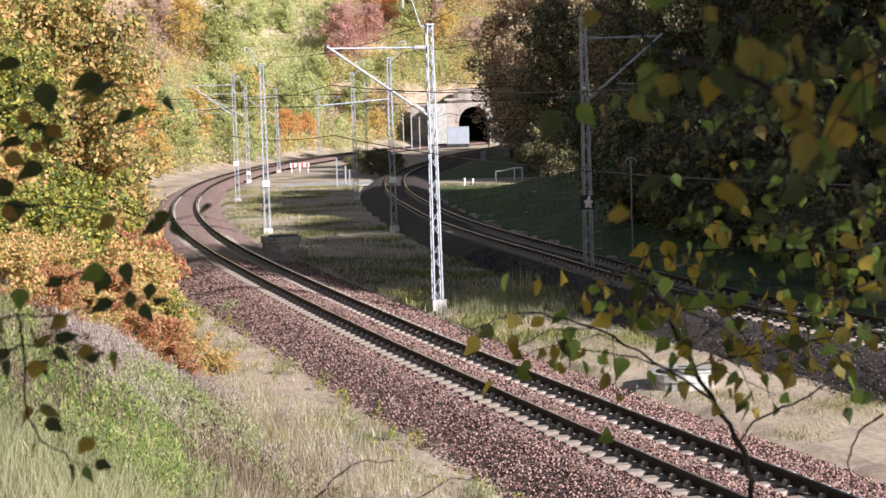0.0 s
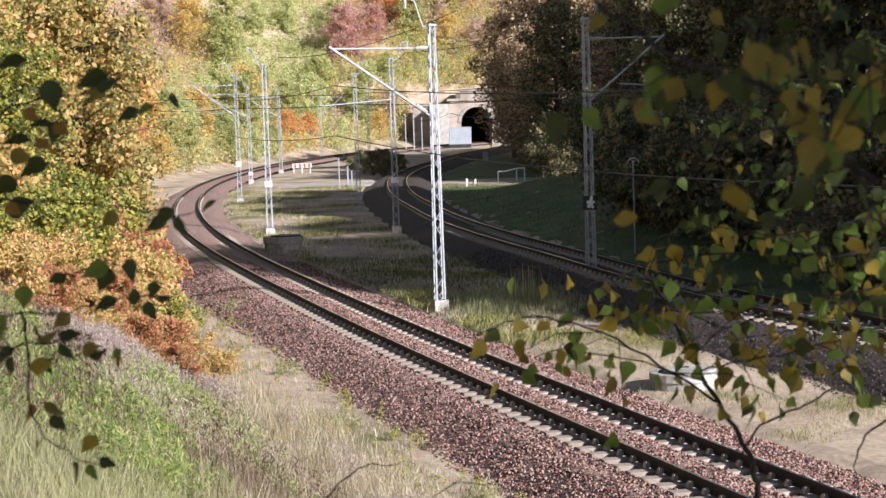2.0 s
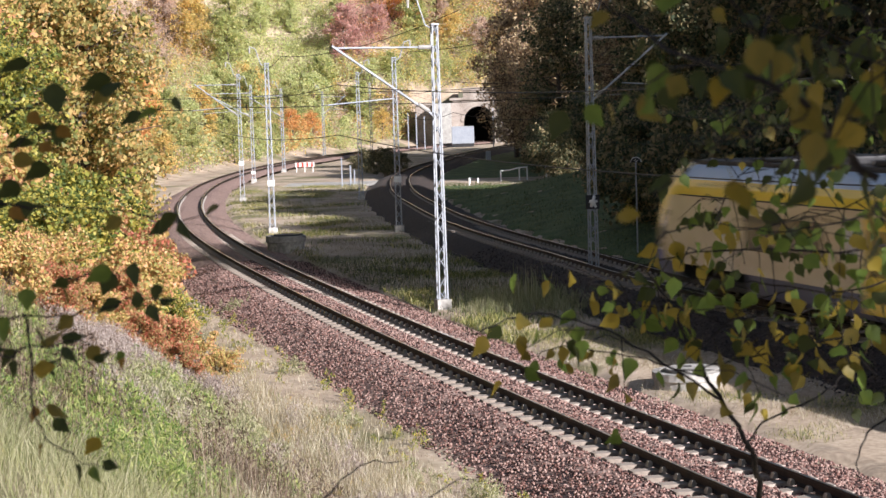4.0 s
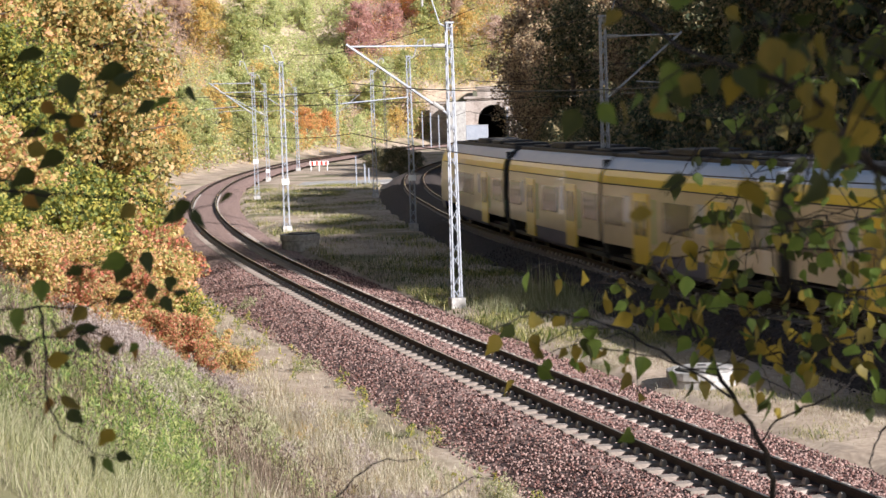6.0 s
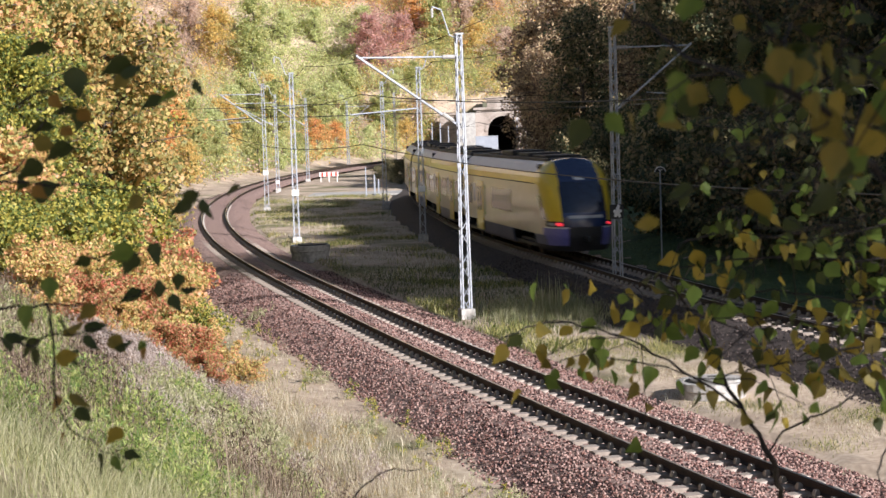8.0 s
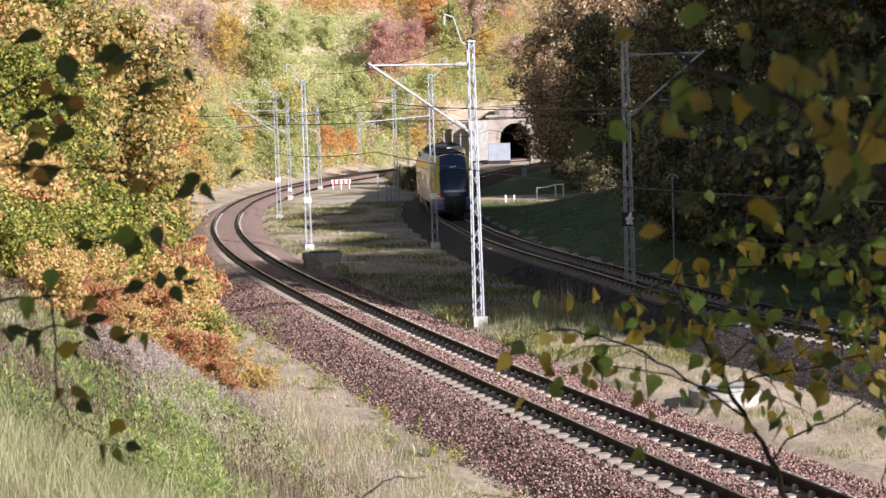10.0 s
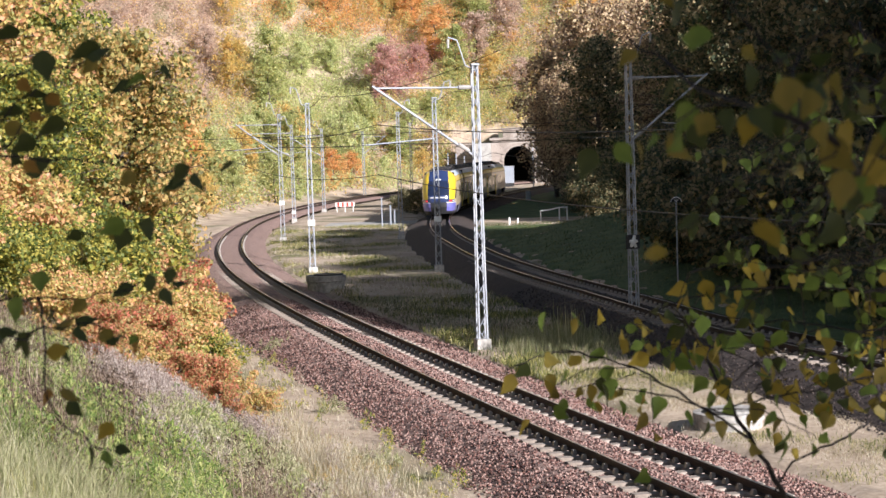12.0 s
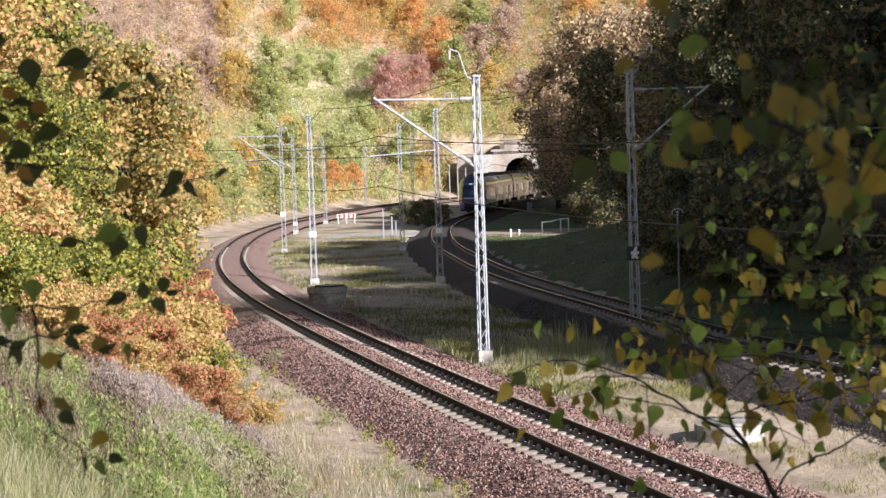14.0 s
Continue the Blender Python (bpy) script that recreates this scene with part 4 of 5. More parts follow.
# berry shrubs below them
SHRUB = [tree(rng, 2.6, 1.5, 8000, 0.1, m, 0.05, 44, 0.03, tight=0.7) for m in (L_RED, L_MIX, L_GREEN)]
for x, y, k, s in ((-9.4, 52, 1, 0.9), (-10.8, 48, 2, 1.0), (-12.6, 50, 1, 1.15), (-8.6, 48, 1, 0.75), (-13.8, 45.5, 2, 1.0), (-11.6, 55, 2, 1.25), (-10.4, 59, 0, 1.1), (-12.2, 63, 1, 1.2), (-14.6, 52.5, 1, 1.3), (-7.4, 45.5, 0, 0.55), (-10.2, 44.4, 1, 0.7), (-12.4, 42.5, 2, 0.85), (-13.4, 73, 2, 1.0), (-15.4, 82, 2, 1.1), (-8.0, 50.5, 2, 0.6), (-7.2, 47.6, 1, 0.5), (-9.0, 46.2, 0, 0.7), (-11.4, 45.4, 2, 0.8), (-13.4, 48.2, 1, 1.0), (-15.4, 48.5, 1, 1.2), (-9.6, 55.5, 1, 0.9), (-14.6, 42, 1, 0.9), (-6.6, 42.5, 0, 0.42), (-7.6, 43.2, 0, 0.48), (-5.9, 44.6, 1, 0.36), (-8.4, 42.2, 1, 0.45), (-9.6, 38.5, 1, 0.6), (-10.8, 40, 2, 0.7), (-9.0, 40.6, 0, 0.5), (-11.8, 38, 1, 0.7)):
    plant_tree(SHRUB[k], x, y, x * 71 % 360, s * 1.2, ("red-leaved", "many-coloured", "green-leaved")[k] + " berry shrub on the dry grassy bank", "shrubs on the bank", "shrub", "shrub")

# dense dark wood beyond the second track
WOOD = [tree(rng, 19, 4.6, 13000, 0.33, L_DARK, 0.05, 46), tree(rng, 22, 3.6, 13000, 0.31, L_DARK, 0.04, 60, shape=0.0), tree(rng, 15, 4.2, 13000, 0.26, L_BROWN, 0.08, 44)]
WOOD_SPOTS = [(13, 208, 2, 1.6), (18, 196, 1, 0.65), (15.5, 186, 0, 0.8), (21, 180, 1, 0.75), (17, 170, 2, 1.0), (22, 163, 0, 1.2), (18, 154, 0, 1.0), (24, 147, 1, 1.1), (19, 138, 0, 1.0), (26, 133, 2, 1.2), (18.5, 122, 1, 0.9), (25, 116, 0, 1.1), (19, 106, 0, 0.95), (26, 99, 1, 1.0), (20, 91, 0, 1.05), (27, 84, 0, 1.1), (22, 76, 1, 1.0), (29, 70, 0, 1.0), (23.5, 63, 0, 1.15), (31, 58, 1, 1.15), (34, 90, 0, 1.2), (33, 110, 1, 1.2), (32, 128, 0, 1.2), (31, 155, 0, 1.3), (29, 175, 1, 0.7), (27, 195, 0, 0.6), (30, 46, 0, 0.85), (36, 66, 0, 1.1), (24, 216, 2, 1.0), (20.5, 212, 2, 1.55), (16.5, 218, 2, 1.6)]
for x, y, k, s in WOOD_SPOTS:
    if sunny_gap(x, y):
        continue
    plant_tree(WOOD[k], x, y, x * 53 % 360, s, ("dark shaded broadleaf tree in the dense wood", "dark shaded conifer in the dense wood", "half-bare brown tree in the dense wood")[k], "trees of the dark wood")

# rows further back, added mostly out of view to deepen the shade
for i in range(64):
    y = 44 + (i // 4) * 10 + rng.normal() * 2
    x = float(line_r(y)) + 27 + (i % 4) * 8 + rng.normal() * 2
    if y > 205 or sunny_gap(x, y):
        continue
    k = i % 2
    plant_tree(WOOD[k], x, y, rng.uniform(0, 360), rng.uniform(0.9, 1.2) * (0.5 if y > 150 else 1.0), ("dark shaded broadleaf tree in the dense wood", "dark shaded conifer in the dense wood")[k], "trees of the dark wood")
# further trees, many of them unseen, set where they block the sun
for x, y, k, s in ((29.5, 38, 0, 1.2), (27, 37.5, 0, 1.2), (22.5, 49, 0, 1.1), (30, 44, 0, 1.25), (26, 50, 0, 1.25), (33, 52, 1, 1.1), (21.5, 41, 0, 0.95), (20, 55, 0, 0.95), (8.6, 213, 2, 1.2), (9.0, 205, 2, 1.0), (11.0, 197, 2, 1.1), (10, 186, 2, 0.9), (11.5, 176, 0, 0.9), (12, 220, 2, 1.5), (23.5, 43, 0, 1.35), (26.5, 41, 0, 1.4), (24.5, 36.8, 0, 1.1), (22, 226, 0, 0.95), (26, 232, 0, 1.0), (31, 238, 0, 1.1), (18.5, 232, 0, 0.8), (15, 236, 0, 0.6), (24, 242, 0, 0.9), (11.5, 212, 0, 0.75), (13, 224, 0, 0.7), (10.5, 200, 0, 0.65), (12.5, 232, 0, 0.55), (16, 205, 0, 0.8)):
    plant_tree(WOOD[k], x, y, x * 91 % 360, s, ("dark shaded broadleaf tree in the dense wood", "dark shaded conifer in the dense wood", "half-bare brown tree in the dense wood")[k], "trees of the dark wood")
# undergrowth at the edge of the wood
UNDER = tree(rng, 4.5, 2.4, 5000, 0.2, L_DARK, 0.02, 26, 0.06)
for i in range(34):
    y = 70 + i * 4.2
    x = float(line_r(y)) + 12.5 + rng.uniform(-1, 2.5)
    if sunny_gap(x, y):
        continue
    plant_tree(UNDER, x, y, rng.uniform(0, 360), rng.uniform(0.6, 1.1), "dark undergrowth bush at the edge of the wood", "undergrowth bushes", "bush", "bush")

# extra bushes, added to darken the bank behind the right-hand twigs
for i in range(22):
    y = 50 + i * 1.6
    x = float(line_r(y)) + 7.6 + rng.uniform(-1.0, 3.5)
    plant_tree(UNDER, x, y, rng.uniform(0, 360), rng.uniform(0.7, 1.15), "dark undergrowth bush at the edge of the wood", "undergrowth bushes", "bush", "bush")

# autumn wood over the far hillside: single trees in front, the rest a mass of foliage
# hillside leaf colours are paled, which stands in for haze
HILL = [leaf_material(n, c, 0.35, 0.55) for n, c in (
    ("hillside_pale_green", [(0.38, 0.44, 0.20), (0.54, 0.59, 0.27), (0.68, 0.70, 0.36), (0.78, 0.73, 0.42)]),
    ("hillside_yellow_green", [(0.23, 0.28, 0.10), (0.40, 0.45, 0.17), (0.57, 0.57, 0.25), (0.71, 0.62, 0.30)]),
    ("hillside_gold", [(0.44, 0.37, 0.13), (0.65, 0.52, 0.20), (0.82, 0.61, 0.22), (0.82, 0.49, 0.20)]),
    ("hillside_orange", [(0.52, 0.33, 0.13), (0.74, 0.44, 0.17), (0.82, 0.52, 0.22), (0.82, 0.35, 0.17)]),
    ("hillside_red", [(0.43, 0.28, 0.25), (0.56, 0.34, 0.30), (0.65, 0.37, 0.33), (0.63, 0.45, 0.34)]),
    ("hillside_brown", [(0.44, 0.32, 0.26), (0.57, 0.43, 0.35), (0.67, 0.51, 0.42), (0.73, 0.59, 0.44)]))]
FAR = [tree(rng, 9, 2.9, 5200, 0.27, m, 0.03, 30) for m in HILL]
FAR_LABEL = ("pale green young", "yellow-green", "golden yellow", "orange", "dull red", "thin brown")


def far_kind(x, y):
    """Which foliage grows where on the hillside, in drifts."""
    u, v = x / y + 0.015 * noise.noise((x * 0.06, y * 0.06, 3)), (y - 303) / 45 + 0.2 * noise.noise((x * 0.09, y * 0.09, 1))
    if u < -0.143:
        return rng.choice([5, 5, 5, 5, 5, 2])
    if u < -0.128:
        return rng.choice([2, 2, 1, 5])
    if u < -0.06:
        return rng.choice([0, 0, 0, 0, 0, 0, 1]) if v < 0.52 else rng.choice([2, 3, 1, 0]) if u < -0.1 else rng.choice([3, 3, 3, 2, 1])
    if u < -0.02:
        return rng.choice([0, 0, 1, 2]) if v < 0.2 else rng.choice([4, 4, 4, 4, 3]) if v < 0.46 else rng.choice([3, 3, 2, 1])
    return rng.choice([2, 5, 1, 3, 1]) if v > 0.25 else rng.choice([1, 1, 0, 2])


for row in range(6):
    for x in np.arange(-50, 60, 7.0):
        px, py = x + rng.normal() * 1.8 + (row % 2) * 3.4, 306 + row * 11 + rng.normal() * 3
        if abs(px - 5.9) < 13 and py < 312:
            continue
        k = far_kind(px, py)
        plant_tree(FAR[k], px, py, rng.uniform(0, 360), rng.uniform(0.5, 0.75) if k == 0 else rng.uniform(0.7, 1.2), FAR_LABEL[k] + " autumn tree on the wooded far hillside", "trees of the far hillside")

MASS = [([], []) for _ in range(6)]
SLOPE = [([], []) for _ in range(6)]
for i in range(6400):
    px, py = rng.uniform(-75, 60), 303.5 + 56 * rng.random()
    if abs(px - 5.9) < 5.4 and py < 305:
        continue
    k = far_kind(px, py)
    tall = (2.0 if k == 0 else 4.0) * rng.uniform(0.4, 1.3)
    g = float(land(px, py))
    for q in range(3):
        MASS[k][0].append((px + rng.normal() * 0.6, py + rng.normal() * 0.6, g + tall * (0.25 + 0.35 * q)))
        MASS[k][1].append(1.5 - 0.3 * q)
for i in range(2600):
    py = rng.uniform(112, 304)
    px = float(line_l(min(py, 298))) - 8.0 - 60 * rng.random() ** 1.6 - max(0, 0.05 * (py - 220))
    k = rng.choice([5, 2, 0, 1, 0, 2, 1])
    g = float(land(px, py))
    for q in range(3):
        SLOPE[k][0].append((px + rng.normal() * 0.6, py + rng.normal() * 0.6, g + rng.uniform(0.6, 1.2) * (0.3 + 0.8 * q)))
        SLOPE[k][1].append(1.1 - 0.2 * q)
for i in range(420):
    px, py = rng.uniform(-27, -5.6), rng.uniform(299.4, 302)
    k = rng.choice([0, 1, 2, 5, 5])
    for q in range(3):
        MASS[k][0].append((px, py + rng.normal() * 0.3, rng.uniform(0.5, 10.5)))
        MASS[k][1].append(1.0)
for i in range(900):
    px, py = rng.uniform(-75, -13), rng.uniform(266, 306)
    k = rng.choice([0, 0, 2, 1, 5])
    g = float(land(px, py))
    for q in range(3):
        MASS[k][0].append((px + rng.normal() * 0.6, py + rng.normal() * 0.6, g + rng.uniform(0.8, 1.5) * (0.3 + 0.9 * q)))
        MASS[k][1].append(1.4 - 0.25 * q)
for k in range(6):
    me = leaf_cloud(rng, MASS[k][0], MASS[k][1], 26 * len(MASS[k][0]), 0.27, FAR[k][1].materials[0], "hillside_wood", 1.1)
    tagged(new("hillside_wood", me), FAR_LABEL[k] + " autumn woodland covering the far hillside", "woodland", kind="stuff")

for k in range(6):
    if SLOPE[k][0]:
        me = leaf_cloud(rng, SLOPE[k][0], SLOPE[k][1], 16 * len(SLOPE[k][0]), 0.27, HILL[k], "slope_scrub", 1.1)
        tagged(new("slope_scrub", me), FAR_LABEL[k] + " scrub on the slope beside the curve", "scrub", kind="stuff")

# trees along the outer side of the far curve
for i in range(46):
    y = 112 + i * 4.3
    x = float(line_l(min(y, 298))) - 7.5 - rng.uniform(0, 3) - (i % 3) * 6 - max(0, 0.06 * (y - 220))
    k = rng.choice([2, 2, 1, 0, 5, 3]) if y < 200 else rng.choice([0, 1, 2, 1, 3])
    plant_tree(FAR[k], x, y, rng.uniform(0, 360), rng.uniform(0.55, 1.0) * (0.7 if i % 3 == 0 else 1.15), FAR_LABEL[k] + " autumn tree on the slope beside the curve", "trees of the far slope")

# low bushes on the level ground
for x, y, k in ((-6.6, 172, 0.5), (-5.3, 169, 0.42), (-7.9, 178, 0.5), (-4.3, 177, 0.45), (-6.0, 182, 0.5), (-9.8, 190, 0.3)):
    plant_tree(UNDER, x, y, 40 * x, k, "low dark bush on the level ground", "low bushes", "bush", "bush")


def blades(name, rng, spots, count, tall, wide, mat, label, bend=0.35, tuft=0.25):
    """Grass: bent pointed blades in tufts, one joined mesh. spots: function that draws n plan places."""
    base = spots(rng, max(1, count // 14))
    root = np.repeat(base, 14, axis=0)[:count]
    n = len(root)
    root = root + rng.normal(size=(n, 2)) * tuft
    z = land(root[:, 0], root[:, 1]) - 0.03
    p = np.column_stack([root, z])
    h = tall * rng.uniform(0.45, 1.2, n) * np.repeat(rng.uniform(0.7, 1.2, len(base)), 14)[:n]
    a = rng.uniform(0, 2 * np.pi, n)
    d = np.column_stack([np.cos(a), np.sin(a), np.zeros(n)])
    side = np.column_stack([-np.sin(a + rng.normal(size=n)), np.cos(a + rng.normal(size=n)), np.zeros(n)]) * (wide * rng.uniform(0.6, 1.3, n))[:, None]
    lean = (bend * h * rng.uniform(0.2, 1.3, n))[:, None]
    up = np.column_stack([np.zeros(n), np.zeros(n), h])
    m = p + up * 0.6 + d * lean * 0.35
    t = p + up + d * lean
    v = np.stack([p - side, p + side, m + side * 0.7, t, m - side * 0.7], 1)
    tri = np.array([(0, 1, 2), (0, 2, 4), (4, 2, 3)])
    me = big_mesh(name, v.reshape(-1, 3), (tri[None] + 5 * np.arange(n)[:, None, None]).reshape(-1, 3), mat)
    return tagged(new(name, me), label, "grass", kind="stuff")


def on_bank(u0, u1, y0, y1, power=1.0):
    def draw(rng, n):
        y = y0 + (y1 - y0) * rng.random(n) ** power
        u = rng.uniform(u0, u1, n)
        return np.column_stack([line_l(y) - u * 1.04, y])
    return draw


def patches(draw, keep):
    """Keeps the places where slow noise is high, so that growth stands in drifts."""
    def f(rng, n):
        got = draw(rng, n * 5)
        w = np.array([noise.noise((a * 0.35, b * 0.35, keep)) for a, b in got])
        return got[np.argsort(-w + rng.normal(size=len(w)) * 0.12)[:n]]
    return f


def between(y0, y1, a=2.4, b=2.9):
    def draw(rng, n):
        y = rng.uniform(y0, y1, n)
        t = rng.random(n)
        return np.column_stack([line_l(y) + a + t * (line_r(y) - b - line_l(y) - a), y])
    return draw


blades("pale_verge_straw", rng, on_bank(4.4, 9.0, 22, 42), 22000, 0.5, 0.0045, L_STRAW, "pale straw grass on the bank", 0.7, 0.3)
blades("straw_grass", rng, patches(on_bank(5.0, 9.5, 21, 44), 1.0), 19000, 0.7, 0.0045, L_STRAW, "tall pale straw grass on the bank", 0.55, 0.2)
blades("long_green_grass", rng, patches(on_bank(8.5, 15, 17, 34), 12.0), 11000, 0.75, 0.004, L_SAGE, "long pale green grass on the bank", 0.9, 0.16)
blades("near_green_grass", rng, on_bank(8.5, 14, 17, 24), 11000, 0.6, 0.0035, L_SAGE, "long pale green grass on the bank", 0.9, 0.2)
blades("green_grass", rng, on_bank(4.5, 15, 18, 60), 26000, 0.32, 0.006, L_MEADOW, "short green grass on the bank", 0.5, 0.25)
blades("withered_stalks", rng, patches(on_bank(7.5, 14, 21, 36), 3.0), 7000, 1.0, 0.006, L_WEED, "withered brown stalks on the bank", 0.2, 0.12)
blades("dry_verge_grass", rng, on_bank(3.4, 6, 24, 75), 9000, 0.2, 0.006, L_STRAW, "sparse dry verge grass beside the ballast", 0.7, 0.3)
blades("meadow_grass", rng, patches(between(48, 150), 5.0), 26000, 0.24, 0.012, L_MEADOW, "low grass between the tracks", 0.6, 0.4)
# darker blades where the wood's shade falls, put in as colour
blades("shade_meadow_grass", rng, between(53, 76), 9000, 0.2, 0.009, L_BANK, "grass between the tracks, deep green in place of shade", 0.7, 0.4)
blades("dry_meadow_grass", rng, patches(between(50, 150), 8.0), 16000, 0.17, 0.01, L_STRAW, "dry straw-coloured grass between the tracks", 0.7, 0.45)


def by_mast(rng, n):
    return np.column_stack([rng.uniform(0.6, 5.2, n), rng.uniform(55.5, 60.5, n)])


def tuft_spot(rng, n):
    return np.column_stack([rng.normal(2.6, 0.35, n), rng.normal(58.6, 0.5, n)])


blades("tall_tuft_grass", rng, by_mast, 5000, 0.42, 0.009, L_SAGE, "tall green grass behind the mast footing", 0.5, 0.25)
blades("tall_tuft_stalks", rng, tuft_spot, 160, 1.1, 0.012, L_SAGE, "tall pale weed stalks behind the mast footing", 0.15, 0.15)


def by_well(rng, n):
    y = rng.uniform(30, 50, n)
    return np.column_stack([line_r(y) - 3.0 - rng.random(n) ** 1.5 * 4.0, y])


blades("sparse_dry_grass", rng, patches(by_well, 6.0), 12000, 0.12, 0.006, L_STRAW, "sparse dry grass on sandy ground", 0.8, 0.3)
blades("sparse_green_grass", rng, patches(by_well, 2.5), 11000, 0.12, 0.006, L_MEADOW, "sparse green grass on sandy ground", 0.8, 0.3)


def far_bank(rng, n):
    y = rng.uniform(60, 145, n)
    return np.column_stack([line_r(y) + 3.2 + rng.random(n) ** 1.2 * 14, y])


blades("bank_grass", rng, far_bank, 30000, 0.22, 0.012, L_BANK, "dark green grass on the shaded bank", 0.6, 0.4)


def weeds(name, rng, spots, count, mat, label, tall=0.8, leaf=0.05, per=26):
    """Bushy dry plants: many small leaves on upright stems, one joined mesh."""
    base = spots(rng, count)
    z = land(base[:, 0], base[:, 1])
    c, s = [], []
    for (x, y), g in zip(base, z):
        h = tall * rng.uniform(0.5, 1.2)
        for k in range(5):
            c.append((x + rng.normal() * 0.06, y + rng.normal() * 0.06, g + h * (0.15 + 0.2 * k)))
            s.append(0.2 * tall * (1.2 - 0.15 * k))
    me = leaf_cloud(rng, c, s, count * per, leaf, mat, name, 1.0, 0.1, 1.3)
    return tagged(new(name, me), label, "weeds", kind="stuff")


weeds("heather", rng, patches(on_bank(5.2, 10.5, 27, 46), 2.0), 4200, L_HEATHER, "greyish mauve dry flower heads on the bank", 0.75, 0.065, 60)
weeds("green_weeds", rng, patches(on_bank(6.5, 13, 28, 48), 9.0), 1200, L_SAGE, "leafy pale green weeds on the bank", 0.8, 0.1, 60)
weeds("fresh_weeds", rng, patches(on_bank(7.5, 13, 21, 38), 4.0), 1900, L_FRESH, "leafy fresh green weeds on the bank", 0.75, 0.085, 60)
weeds("brown_weeds", rng, patches(on_bank(7, 13.5, 20, 38), 3.0), 650, L_UMBER, "dark withered flower stalks on the bank", 1.1, 0.065, 60)
def stalk_spots(rng, n):
    base = np.array([(-4.6, 24.4), (-5.5, 26.6), (-3.4, 26.2), (-6.4, 29.0), (-4.3, 29.5)])
    return base[rng.integers(0, 5, n)] + rng.normal(size=(n, 2)) * (0.14, 0.3)


weeds("dead_stalks", rng, stalk_spots, 70, L_UMBER, "dark dead flower stalks standing in the grass", 1.15, 0.09, 50)
weeds("yellow_weeds", rng, patches(on_bank(4.2, 6.5, 30, 46), 6.0), 200, L_GOLD, "small yellowing weeds near the ballast", 0.25, 0.07, 40)
weeds("verge_weeds", rng, on_bank(2.9, 4.2, 28, 62), 60, L_GREEN, "small green weeds at the foot of the ballast", 0.4, 0.09, 50)


def clump_spots(rng, n):
    base = np.array([(-4.3, 47.5), (0.5, 30.8), (-0.6, 32.6), (-2.4, 39.0), (-7.6, 62.0)])
    return base[rng.integers(0, 5, n)] + rng.normal(size=(n, 2)) * 0.22


weeds("ballast_foot_weeds", rng, clump_spots, 70, L_SAGE, "small leafy weed clumps at the foot of the ballast", 0.5, 0.08, 60)


# ---- birch twigs close to the camera ----
B_GREEN = leaf_material("birch_leaf_green", [(0.043, 0.080, 0.013), (0.106, 0.170, 0.028), (0.234, 0.319, 0.059)])
B_YELLOW = leaf_material("yellow_birch_leaf", [(0.216, 0.167, 0.017), (0.332, 0.249, 0.029), (0.416, 0.315, 0.050)])
B_OLIVE = leaf_material("olive_birch_leaf", [(0.070, 0.077, 0.014), (0.168, 0.147, 0.025), (0.336, 0.252, 0.049)])
B_RUST = leaf_material("rusty_birch_leaf", [(0.165, 0.083, 0.015), (0.270, 0.143, 0.026), (0.345, 0.203, 0.038)])
# darker copy of the green leaf, for leaves that hang in shade
B_SHADE = leaf_material("shade_birch_leaf", [(0.018, 0.030, 0.007), (0.042, 0.060, 0.014), (0.084, 0.102, 0.024)])
